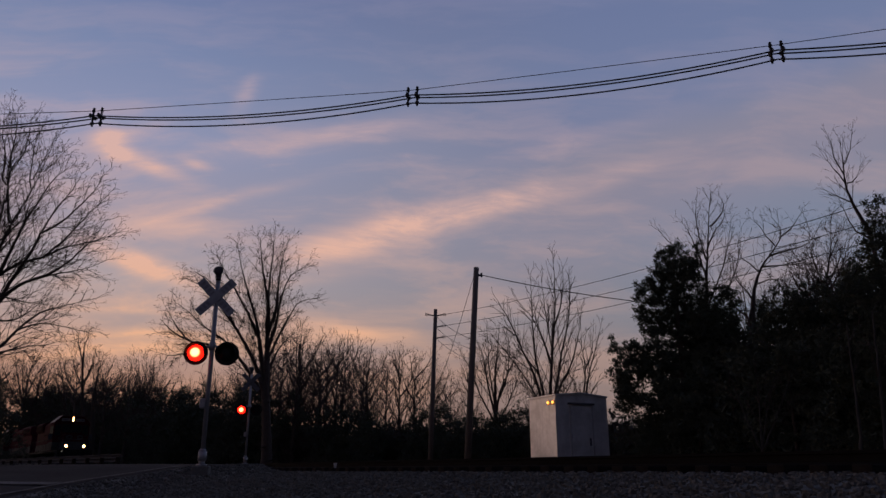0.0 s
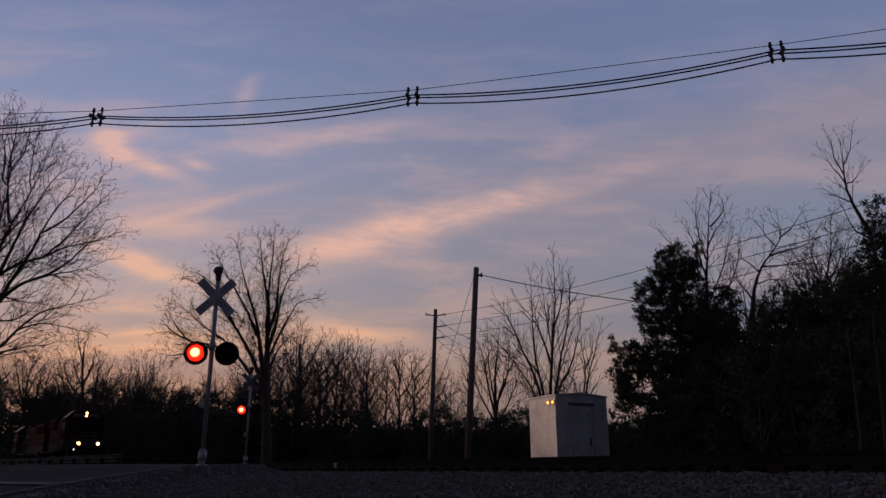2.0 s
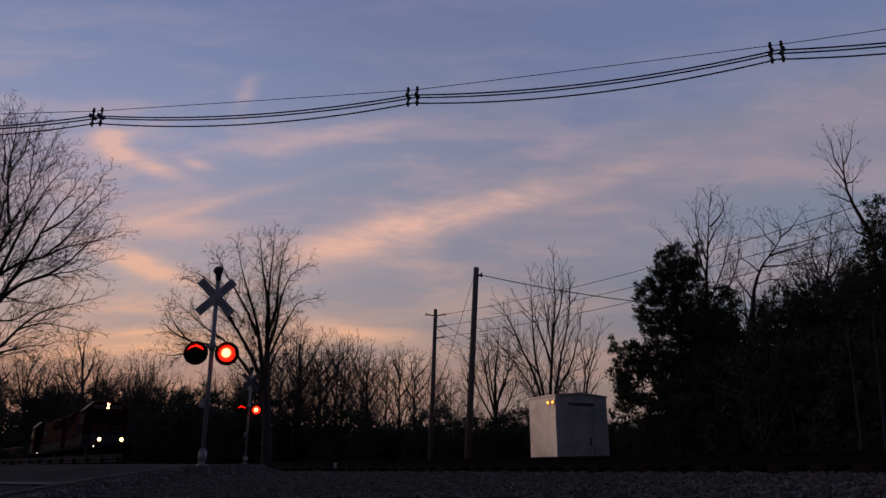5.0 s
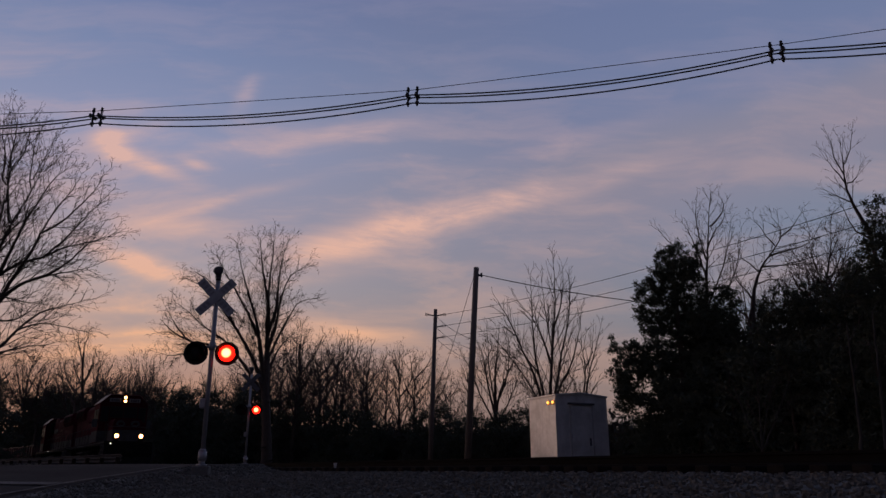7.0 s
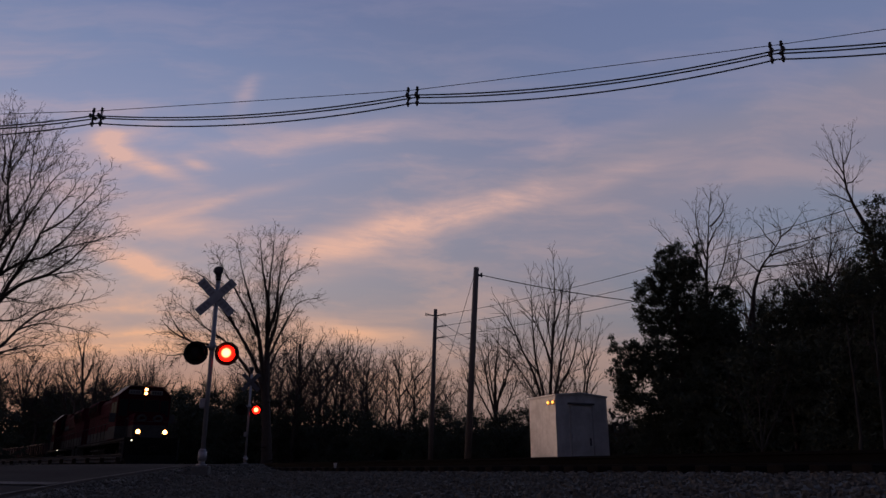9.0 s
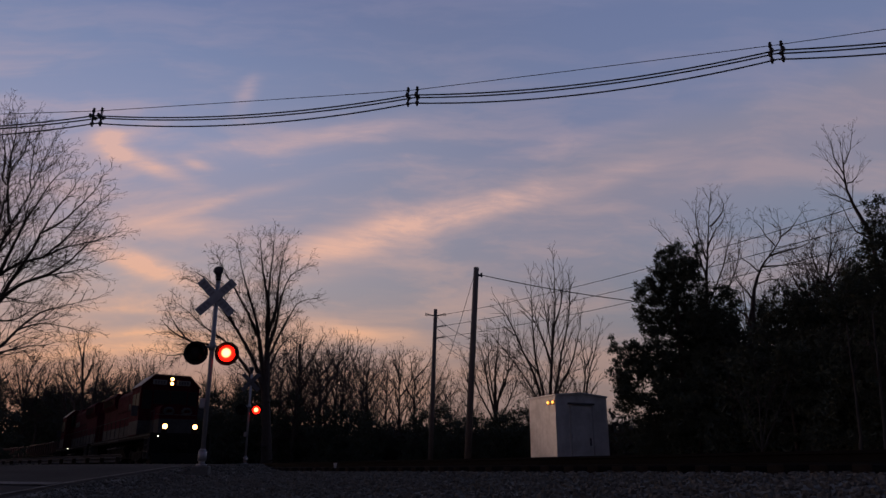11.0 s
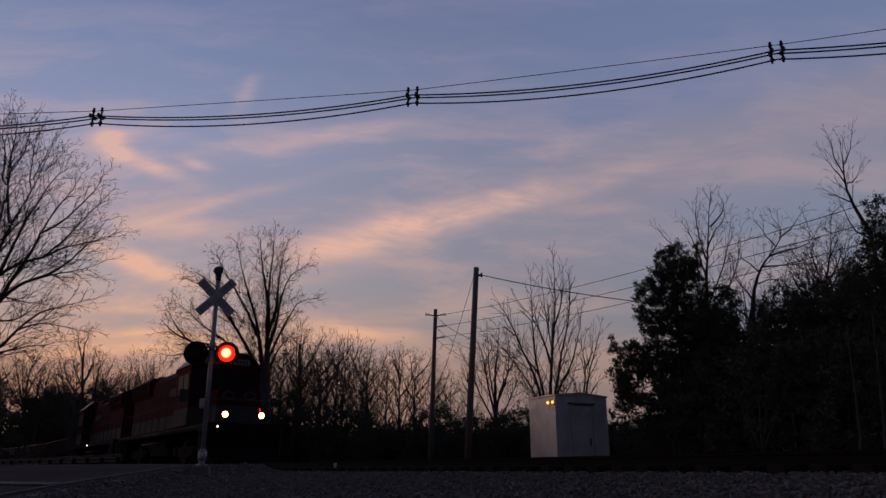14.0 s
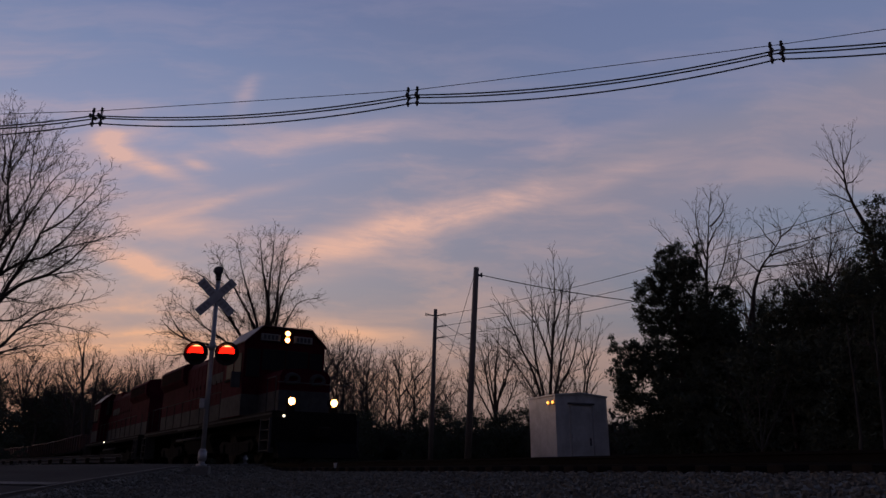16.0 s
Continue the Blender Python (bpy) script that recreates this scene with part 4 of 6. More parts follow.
OAK += [([(-0.18, 0.0, 4.39), (-1.51, 0.28, 6.3), (-3.11, 0.56, 8.14), (-4.84, 0.84, 9.32), (-5.87, 1.12, 10.24), (-7.21, 1.4, 11.18)], 0.16, 0.016), ([(-2.36, 0.6, 7.31), (-3.93, 0.1, 7.92), (-5.01, -0.4, 8.05), (-5.73, -0.9, 8.71), (-6.67, -1.4, 10.26)], 0.12, 0.014), ([(-5.29, 0.4, 8.18), (-6.2, -0.3, 8.61), (-6.99, -1.0, 9.38)], 0.09, 0.014), ([(-4.02, 0.4, 7.97), (-5.43, 1.0, 7.65), (-6.88, 1.6, 7.47), (-7.98, 2.2, 7.7)], 0.09, 0.014), ([(-0.24, 0.0, 5.86), (0.24, 0.67, 7.6), (0.87, 1.33, 8.7), (1.57, 2.0, 9.26)], 0.11, 0.014)]
bare_tree(12, ground_at(-11.0, 47.0, 0.3), "large bare oak with a broad many-limbed crown beyond the crossing", OAK, (0.26, 0.195, 0.165), (0.2, 0.34, 0.40), 0.86, tip=0.0095, angle=43, up=0.025, bare=0.16, wander=0.09)
# the fan of straight stems behind the hut, and a small tree beside it
FAN = [([(-0.15, 0.0, 1.28), (-0.11, 0.0, 2.34)], 0.166, 0.162), ([(-0.12, 0.0, 2.2), (0.01, 0.0, 3.95), (0.18, 0.0, 5.6), (0.37, 0.0, 7.59), (0.44, 0.0, 9.2), (0.37, 0.0, 10.85)], 0.111, 0.011), ([(-0.11, 0.0, 2.34), (-0.45, 0.12, 4.24), (-0.66, 0.25, 5.64), (-0.71, 0.38, 7.67), (-0.7, 0.5, 9.78)], 0.083, 0.011), ([(-0.13, 0.0, 2.2), (-0.75, -0.15, 4.34), (-1.41, -0.3, 5.84), (-1.95, -0.45, 7.07), (-2.77, -0.6, 8.47)], 0.089, 0.011), ([(-0.13, 0.0, 2.2), (-0.87, 0.15, 3.83), (-1.65, 0.3, 5.09), (-2.32, 0.45, 5.96), (-2.87, 0.6, 6.7)], 0.066, 0.011)]
FAN += [([(-0.11, 0.0, 2.2), (0.38, 0.12, 4.24), (0.68, 0.25, 5.64), (1.14, 0.38, 7.53), (1.29, 0.5, 10.09)], 0.094, 0.011), ([(-0.1, 0.0, 2.34), (0.47, -0.15, 3.93), (1.04, -0.3, 5.01), (1.44, -0.45, 6.51), (1.62, -0.6, 7.75)], 0.078, 0.011), ([(0.09, 0.0, 4.91), (-0.27, -0.13, 6.14), (-0.8, -0.27, 7.25), (-1.63, -0.4, 8.23)], 0.056, 0.009), ([(0.28, 0.0, 6.73), (0.69, 0.13, 7.91), (0.92, 0.27, 9.27), (0.91, 0.4, 10.21)], 0.056, 0.009), ([(-0.48, 0.0, 4.5), (-1.1, 0.13, 5.35), (-1.48, 0.27, 6.36), (-2.14, 0.4, 7.83)], 0.056, 0.009), ([(0.18, 0.0, 5.6), (-0.08, -0.13, 7.28), (-0.2, -0.27, 8.4), (-0.31, -0.4, 9.54)], 0.044, 0.009)]
FAN += [([(-0.11, 0.0, 2.2), (-0.76, 0.13, 3.28), (-1.27, 0.27, 3.98), (-1.66, 0.4, 4.41)], 0.05, 0.009)]
bare_tree(13, ground_at(5.2, 36.0), "young bare tree with a fan of straight upright stems", FAN, (0.34, 0.30), (0.40, 0.38), 0.5, tip=0.009, angle=30, up=0.01, wander=0.035)
THIN = [([(-0.51, 0.0, 1.34), (-0.43, 0.0, 3.55), (-0.26, 0.0, 4.97), (-0.39, 0.0, 6.13), (-0.37, 0.0, 7.31)], 0.091, 0.009), ([(-0.43, 0.0, 2.99), (-0.08, 0.13, 4.7), (0.4, 0.27, 6.18), (0.8, 0.4, 7.54)], 0.065, 0.008), ([(-0.44, 0.0, 2.85), (0.11, -0.2, 4.09), (0.82, -0.4, 4.78)], 0.058, 0.008), ([(-0.43, 0.0, 2.99), (-0.83, -0.2, 3.95), (-1.18, -0.4, 4.78)], 0.058, 0.008), ([(-0.26, 0.0, 4.97), (0.15, 0.2, 5.87), (0.32, 0.4, 6.94)], 0.046, 0.008)]
bare_tree(14, ground_at(7.5, 37.5), "small bare tree with thin upright twigs", THIN, (0.32, 0.30), (0.38, 0.38), 0.5, tip=0.009, angle=30, up=0.01, wander=0.035)
CLUMP = [([(-0.27, 0.0, 1.23), (-0.21, 0.0, 3.72), (-0.22, 0.0, 5.41)], 0.221, 0.13), ([(-0.22, 0.0, 5.41), (-0.14, 0.0, 7.35), (0.07, 0.0, 9.11), (0.22, 0.0, 10.91)], 0.122, 0.016), ([(-0.21, 0.0, 3.72), (-0.73, 0.33, 6.31), (-1.11, 0.67, 8.77), (-1.86, 1.0, 10.41)], 0.111, 0.016), ([(-0.21, 0.0, 3.72), (0.19, -0.33, 5.8), (1.2, -0.67, 7.92), (1.76, -1.0, 9.61)], 0.111, 0.016), ([(-0.24, 0.0, 4.56), (0.65, -0.33, 6.66), (0.89, -0.67, 8.79), (0.69, -1.0, 10.49)], 0.088, 0.016), ([(-0.22, 0.0, 3.3), (-1.29, 0.4, 5.45), (-2.13, 0.8, 7.68), (-3.0, 1.2, 9.31)], 0.088, 0.016), ([(-0.22, 0.0, 3.3), (0.89, 0.4, 5.02), (1.63, 0.8, 6.8), (2.16, 1.2, 8.18)], 0.077, 0.016)]
CLUMP += [([(-0.24, 0.0, 4.56), (-0.64, -0.4, 7.52), (-0.74, -0.8, 9.42), (-0.85, -1.2, 10.68)], 0.077, 0.016)]
bare_tree(25, ground_at(4.2, 57.0), "bare tree with several dark stems behind the poles", CLUMP, (0.40, 0.3, 0.28), (0.40, 0.42, 0.45), 0.9, tip=0.010, angle=40)
# bare trees behind the evergreens
VASE = [([(-1.06, 0.0, 4.38), (-0.69, 0.0, 7.91), (-0.43, 0.0, 10.48)], 0.2, 0.09), ([(-0.43, 0.0, 10.48), (-0.15, 0.0, 12.56), (0.14, 0.0, 14.71), (0.49, 0.0, 16.91)], 0.1, 0.01), ([(-0.21, 0.0, 12.18), (-0.46, 0.2, 13.99), (-0.46, 0.4, 15.25), (-0.15, 0.6, 16.74)], 0.07, 0.009), ([(-0.33, 0.0, 11.23), (-0.87, -0.2, 13.08), (-1.38, -0.4, 14.18), (-1.86, -0.6, 14.69)], 0.07, 0.009), ([(-0.27, 0.0, 11.61), (-1.3, 0.27, 12.83), (-2.26, 0.53, 13.7), (-2.84, 0.8, 14.78)], 0.06, 0.009), ([(0.1, 0.0, 14.31), (0.61, -0.2, 14.83), (0.99, -0.4, 15.55), (0.64, -0.6, 16.47)], 0.07, 0.009), ([(-0.52, 0.0, 9.36), (0.82, 0.2, 12.04), (1.35, 0.4, 13.66), (1.8, 0.6, 15.32)], 0.08, 0.009)]
VASE += [([(-0.56, 0.0, 9.0), (0.68, -0.2, 10.43), (1.42, -0.4, 12.06), (1.88, -0.6, 14.3)], 0.07, 0.009), ([(-0.06, 0.0, 13.14), (0.49, 0.2, 14.18), (1.11, 0.4, 14.85), (1.61, 0.6, 16.13)], 0.05, 0.009)]
bare_tree(15, ground_at(15.9, 42.0, 0.45), "tall bare tree rising behind dark evergreens", VASE, (0.30, 0.24, 0.22), (0.36, 0.40, 0.42), 0.55, tip=0.0075, angle=36, up=0.03)
CROOK = [([(0.11, 0.0, 3.2), (0.42, 0.0, 5.5), (0.57, 0.0, 6.42)], 0.133, 0.13), ([(0.57, 0.0, 6.42), (0.79, 0.0, 7.49), (1.21, 0.0, 8.45), (1.77, 0.0, 9.14), (2.22, 0.0, 9.84), (2.2, 0.0, 10.34), (1.97, 0.0, 10.7)], 0.101, 0.012), ([(2.22, 0.0, 9.84), (2.77, 0.1, 10.23), (3.15, 0.2, 10.7), (3.5, 0.3, 11.09)], 0.039, 0.009), ([(1.61, 0.0, 8.93), (2.36, 0.1, 9.21), (3.1, 0.2, 9.41), (3.75, 0.3, 9.8), (4.13, 0.4, 10.4)], 0.055, 0.009), ([(1.21, 0.0, 8.45), (1.89, -0.13, 8.48), (2.5, -0.27, 8.51), (3.17, -0.4, 8.56)], 0.047, 0.009), ([(1.05, 0.0, 8.17), (0.71, -0.13, 8.55), (0.29, -0.27, 8.79), (0.1, -0.4, 9.3)], 0.039, 0.009)]
CROOK += [([(1.94, 0.0, 9.42), (1.67, 0.17, 9.9), (1.53, 0.33, 10.38), (1.36, 0.5, 10.73)], 0.039, 0.009), ([(0.85, 0.0, 7.63), (1.55, 0.17, 7.94), (2.3, 0.33, 7.99), (2.95, 0.5, 8.31)], 0.039, 0.009), ([(0.69, 0.0, 7.09), (0.18, -0.17, 7.59), (-0.15, -0.33, 8.08), (-0.21, -0.5, 8.72)], 0.039, 0.009)]
bare_tree(16, ground_at(12.5, 30.5), "crooked bare tree with a bent trunk and spreading limbs", CROOK, (0.21, 0.17, 0.15), (0.38, 0.40, 0.42), 0.5, tip=0.007, bare=0.35, angle=46, wander=0.11, up=0.0)
LEAN = [([(-1.87, 0.0, 2.75), (-1.54, 0.0, 5.84), (-1.59, 0.0, 8.02), (-1.76, 0.0, 8.59)], 0.12, 0.07), ([(-1.76, 0.0, 8.59), (-2.04, 0.0, 9.33), (-2.17, 0.0, 10.09), (-2.13, 0.0, 10.8), (-2.11, 0.0, 11.89)], 0.07, 0.007), ([(-2.09, 0.0, 9.45), (-2.43, 0.15, 9.66), (-2.8, 0.3, 9.98)], 0.03, 0.006), ([(-2.18, 0.0, 10.21), (-2.6, -0.15, 10.62), (-2.99, -0.3, 11.09)], 0.03, 0.006), ([(-2.15, 0.0, 10.68), (-1.71, 0.15, 11.47), (-1.39, 0.3, 12.4)], 0.03, 0.006), ([(-2.13, 0.0, 9.97), (-1.66, 0.15, 10.39), (-1.32, 0.3, 10.93)], 0.03, 0.006), ([(-2.17, 0.0, 10.44), (-2.49, -0.15, 10.97), (-2.62, -0.3, 11.74)], 0.03, 0.006)]
LEAN += [([(-1.76, 0.0, 8.02), (-2.05, 0.07, 8.33), (-2.18, 0.15, 8.76), (-2.28, 0.22, 9.24), (-2.3, 0.3, 9.6)], 0.04, 0.006)]
bare_tree(17, ground_at(16.4, 24.2, 0.35), "slender bare tree leaning out over the evergreens", LEAN, (0.17, 0.17, 0.16), (0.34, 0.40, 0.42), 0.36, tip=0.005, angle=30, up=0.03)
TWIGGY = [([(-1.0, 0.0, 3.46), (-0.47, 0.0, 6.94), (-0.27, 0.0, 8.25)], 0.14, 0.07), ([(-0.27, 0.0, 8.25), (0.05, 0.0, 9.43), (0.26, 0.0, 10.34), (0.37, 0.0, 11.57)], 0.06, 0.008), ([(-0.32, 0.0, 7.95), (-0.56, 0.17, 9.18), (-0.56, 0.33, 10.14), (-0.41, 0.5, 11.12)], 0.05, 0.008), ([(-0.32, 0.0, 7.95), (0.27, -0.17, 9.09), (0.67, -0.33, 9.94), (0.94, -0.5, 10.79)], 0.05, 0.008), ([(0.05, 0.0, 9.43), (0.69, 0.25, 10.42), (1.1, 0.5, 11.27)], 0.04, 0.008)]
bare_tree(26, ground_at(18.0, 33.0), "twiggy bare tree at the edge of the evergreens", TWIGGY, (0.24, 0.19, 0.18), (0.40, 0.42, 0.45), 0.7, tip=0.0075, angle=40)
# single trees that stand out in the woods to the left
SPIRE = [([(0.08, 0.0, 1.76), (-0.77, 0.0, 7.81), (-1.68, 0.0, 13.84)], 0.30, 0.13), ([(-1.68, 0.0, 13.84), (-2.33, 0.2, 15.35), (-2.81, 0.4, 16.63), (-3.15, 0.6, 17.8)], 0.11, 0.016), ([(-1.68, 0.0, 13.84), (-1.53, -0.2, 15.53), (-1.26, -0.4, 16.74), (-1.04, -0.6, 17.66)], 0.11, 0.016), ([(-1.11, 0.0, 10.19), (-2.44, 0.33, 12.41), (-3.39, 0.67, 14.43), (-3.91, 1.0, 15.73)], 0.12, 0.016), ([(-1.21, 0.0, 10.91), (-0.31, -0.33, 12.57), (0.13, -0.67, 13.99), (0.28, -1.0, 14.91)], 0.12, 0.016), ([(-0.91, 0.0, 8.76), (-2.81, 0.33, 10.71), (-3.96, 0.67, 12.46), (-4.48, 1.0, 13.98)], 0.1, 0.016), ([(-0.84, 0.0, 8.28), (0.68, -0.33, 10.64), (1.31, -0.67, 12.53), (1.46, -1.0, 13.94)], 0.1, 0.016)]
SPIRE += [([(-1.5, 0.0, 12.61), (-1.74, 0.5, 14.4), (-2.27, 1.0, 15.98)], 0.1, 0.016)]
bare_tree(40, ground_at(-45.4, 96), "tall bare tree with a forked narrow top in the woods", SPIRE, (0.5, 0.36, 0.32), (0.40, 0.42, 0.45), 1.3, tip=0.012, angle=38, up=0.03, group="bare trees in the woods")
ROUND = [([(0.1, 0.0, 1.69), (-0.43, 0.0, 6.12), (-0.69, 0.0, 8.16)], 0.24, 0.12), ([(-0.69, 0.0, 8.16), (-1.1, 0.13, 10.71), (-1.44, 0.27, 12.36), (-1.75, 0.4, 13.91)], 0.1, 0.014), ([(-0.61, 0.0, 7.48), (-1.83, -0.33, 10.19), (-2.6, -0.67, 11.54), (-2.91, -1.0, 12.65)], 0.1, 0.014), ([(-0.61, 0.0, 7.48), (-0.12, 0.33, 10.26), (0.18, 0.67, 11.7), (0.15, 1.0, 12.93)], 0.1, 0.014), ([(-0.69, 0.0, 8.16), (-1.9, 0.47, 10.98), (-2.65, 0.93, 12.68), (-3.05, 1.4, 13.82)], 0.09, 0.014), ([(-0.69, 0.0, 8.16), (-0.23, -0.47, 10.87), (-0.02, -0.93, 12.2), (0.06, -1.4, 13.52)], 0.09, 0.014), ([(-0.56, 0.0, 7.03), (-2.14, 0.27, 8.87), (-3.34, 0.53, 10.05), (-4.19, 0.8, 11.25)], 0.08, 0.014)]
ROUND += [([(-0.56, 0.0, 7.03), (0.68, -0.4, 8.81), (1.38, -0.8, 10.14)], 0.08, 0.014)]
bare_tree(41, ground_at(-36.6, 92), "bare tree with a round spreading crown in the woods", ROUND, (0.5, 0.36, 0.32), (0.40, 0.42, 0.45), 1.3, tip=0.012, angle=38, up=0.03, group="bare trees in the woods")
BROAD = [([(0.41, 0.0, 1.05), (-0.53, 0.0, 6.71), (-0.96, 0.0, 9.89)], 0.4, 0.24), ([(-0.96, 0.0, 9.89), (-1.08, 0.17, 14.04), (-0.91, 0.33, 16.16), (-0.99, 0.5, 18.0)], 0.18, 0.02), ([(-1.11, 0.0, 10.77), (0.35, -0.33, 14.27), (1.7, -0.67, 16.32), (3.2, -1.0, 17.47)], 0.17, 0.02), ([(-0.97, 0.0, 9.6), (-2.82, 0.33, 14.06), (-3.77, 0.67, 16.81), (-4.63, 1.0, 19.0)], 0.16, 0.02), ([(-1.04, 0.0, 12.53), (-0.59, -0.33, 15.47), (0.57, -0.67, 17.82), (1.29, -1.0, 19.13)], 0.14, 0.02), ([(-0.88, 0.0, 9.02), (-3.66, 0.4, 12.58), (-5.16, 0.8, 14.71), (-6.32, 1.2, 16.58)], 0.12, 0.02), ([(-0.96, 0.0, 9.89), (-1.69, -0.33, 13.98), (-1.8, -0.67, 16.62), (-1.8, -1.0, 18.68)], 0.12, 0.02)]
BROAD += [([(-0.92, 0.0, 9.6), (0.87, 0.33, 12.57), (1.96, 0.67, 14.1), (2.86, 1.0, 15.04)], 0.12, 0.02)]
bare_tree(42, ground_at(-65.1, 118), "broad bare tree with leaning limbs in the woods", BROAD, (0.5, 0.36, 0.32), (0.40, 0.42, 0.45), 1.3, tip=0.012, angle=38, up=0.03, group="bare trees in the woods")
STOUT = [([(-0.41, 0.0, 1.72), (-1.05, 0.0, 6.72), (-1.19, 0.0, 9.98)], 0.32, 0.2), ([(-1.19, 0.0, 9.98), (-1.12, 0.17, 11.89), (-1.05, 0.33, 13.11), (-0.94, 0.5, 14.11)], 0.18, 0.018), ([(-1.19, 0.0, 8.57), (-0.18, -0.33, 10.65), (0.61, -0.67, 12.03), (1.12, -1.0, 12.93)], 0.11, 0.016), ([(-1.19, 0.0, 9.98), (-1.85, 0.33, 11.92), (-2.05, 0.67, 13.16), (-2.1, 1.0, 14.18)], 0.1, 0.016), ([(-1.13, 0.0, 7.64), (0.33, -0.33, 9.48), (1.48, -0.67, 10.85), (1.86, -1.0, 11.75)], 0.1, 0.016)]
bare_tree(43, ground_at(-42.8, 94), "bare tree with a stout leaning trunk in the woods", STOUT, (0.5, 0.36, 0.32), (0.40, 0.42, 0.45), 1.3, tip=0.012, angle=38, up=0.03, group="bare trees in the woods")
NARROW = [([(0.34, 0.0, 2.06), (-0.46, 0.0, 7.46), (-1.18, 0.0, 10.78)], 0.3, 0.18), ([(-1.18, 0.0, 10.78), (-2.07, 0.17, 13.89), (-2.64, 0.33, 15.62), (-3.0, 0.5, 17.09)], 0.15, 0.02), ([(-1.0, 0.0, 9.94), (-2.49, -0.33, 12.7), (-3.57, -0.67, 14.35), (-3.85, -1.0, 15.44)], 0.12, 0.02), ([(-1.01, 0.0, 10.22), (-0.74, 0.33, 13.06), (-0.58, 0.67, 14.81), (-0.81, 1.0, 16.29)], 0.12, 0.02), ([(-1.64, 0.0, 12.74), (-2.94, 0.5, 14.79), (-4.0, 1.0, 16.29)], 0.1, 0.02)]
bare_tree(44, ground_at(-55.7, 112), "slim bare tree in the woods", NARROW, (0.5, 0.36, 0.32), (0.40, 0.42, 0.45), 1.3, tip=0.012, angle=38, up=0.03, group="bare trees in the woods")

# pale saplings before the evergreens
bare_tree(18, ground_at(7.75 * 23 / 18.5, 23.0), "pale leafless sapling with several stems before the cedars",
          [([(0, 0, 0), (0.0, 0, 0.6)], 0.05, 0.045), ([(0, 0, 0.5), (-0.5, 0, 2.0), (-0.8, 0, 3.2)], 0.03, 0.01), ([(0, 0, 0.5), (0.1, 0, 2.2), (0.1, 0, 3.4)], 0.03, 0.01), ([(0, 0, 0.5), (0.8, 0, 2.0), (1.4, 0, 3.4)], 0.035, 0.01), ([(0, 0, 0.6), (0.45, 0, 2.2), (0.8, 0, 3.0)], 0.025, 0.008)],
          (0.4, 0.3), tip=0.006, wood_paint=PALE)
bare_tree(19, ground_at(10.75, 18.5), "pale slender trunk of a young bare tree", [([(0, 0, 0), (0.14, 0, 2.0), (0.26, 0, 3.9)], 0.065, 0.02)], (0.4, 0.3), tip=0.006, bare=0.5, wood_paint=PALE)
bare_tree(20, ground_at(10.25, 18.7), "pale slender trunk of a young bare tree", [([(0, 0, 0), (0.10, 0, 1.8), (0.16, 0, 3.6)], 0.05, 0.015)], (0.4, 0.3), tip=0.006, bare=0.5, wood_paint=PALE)

# kinds for the woods behind
KINDS = []
for seed, h, w in ((21, 12.0, 2.6), (22, 12.0, 3.3), (23, 12.0, 2.1), (24, 12.0, 3.0)):
    rr = random.Random(seed)
    lean = rr.uniform(-0.5, 0.5)
    forks = [([(0, 0, 0), (0.15 * lean, 0.1, h * 0.4), (lean, 0.1, h * 0.9)], 0.22, 0.02)]
    for q in range(11):
        a = q * 2.4 + rr.uniform(-0.5, 0.5)
        z = h * (0.26 + 0.5 * q / 11)
        reach = w * rr.uniform(0.65, 1.0) * (1.0 - 0.35 * q / 11)
        x0 = lean * max(0.0, z / h - 0.3)
        forks.append(([(x0, 0.1, z), (x0 + math.cos(a) * reach * 0.5, math.sin(a) * reach * 0.5, z + reach * 0.62), (x0 + math.cos(a) * reach * 0.85, math.sin(a) * reach * 0.85, min(h * 0.95, z + reach * 1.5))], 0.085, 0.016))
    KINDS.append((seed, forks))
WOODS = [(-31, 92, 12), (-26, 86, 12), (-36.5, 104, 12), (-21.5, 80, 12), (-47.6, 112, 13.6), (-44.0, 110, 14.2), (-40.0, 108, 12.6), (-75.4, 126, 20.2), (-52.5, 118, 17.0)]
WOODS += [(-17.6, 76, 12.4), (-14.6, 74, 14.6), (-12.0, 76, 13.4), (-10.0, 74, 14.3), (-7.6, 72, 12.2), (-13.2, 80, 13.8), (-5.9, 76, 11.5), (-4.1, 69, 12.3), (-2.5, 68, 11.4), (-16.0, 84, 13.2), (-9.0, 82, 13.4), (-24, 90, 12.6), (-1.0, 72, 10.2)]
WOODS += [(2.3, 62, 9.6), (0.6, 66, 8.6), (7.6, 62, 9.2), (9.5, 60, 9.0), (19.5, 46, 13.0), (22.5, 44, 12.8), (17.8, 38, 10.6), (19.6, 35, 11.0), (25, 42, 13.0), (-13.5, 70, 12.4), (21.6, 31, 11.4), (17.6, 31, 9.6), (-17.0, 72, 12.0), (18.6, 36.5, 11.4), (-15.5, 88, 13.6), (20, 38, 12.0), (-11.2, 88, 13.4)]
WOODS += [(-38.5, 60, 10.5), (-41, 65, 12.0), (-43.5, 70, 12.5), (-47, 76, 13.0), (-60, 118, 15.5), (-45.5, 118, 14.0), (-64.5, 118, 17.0), (-53, 108, 13.0), (-49, 106, 13.5), (-77.3, 128, 16.5), (-43, 104, 12.5), (-39, 114, 13.0), (-34, 108, 12.0), (-56, 122, 15.0), (-29, 98, 12.0)]
WOODS += [(-13.7, 63, 12.0), (-10.5, 64, 11.9), (-18.7, 70, 10.2), (-6.2, 62, 10.4), (-17.0, 72, 12.8)]
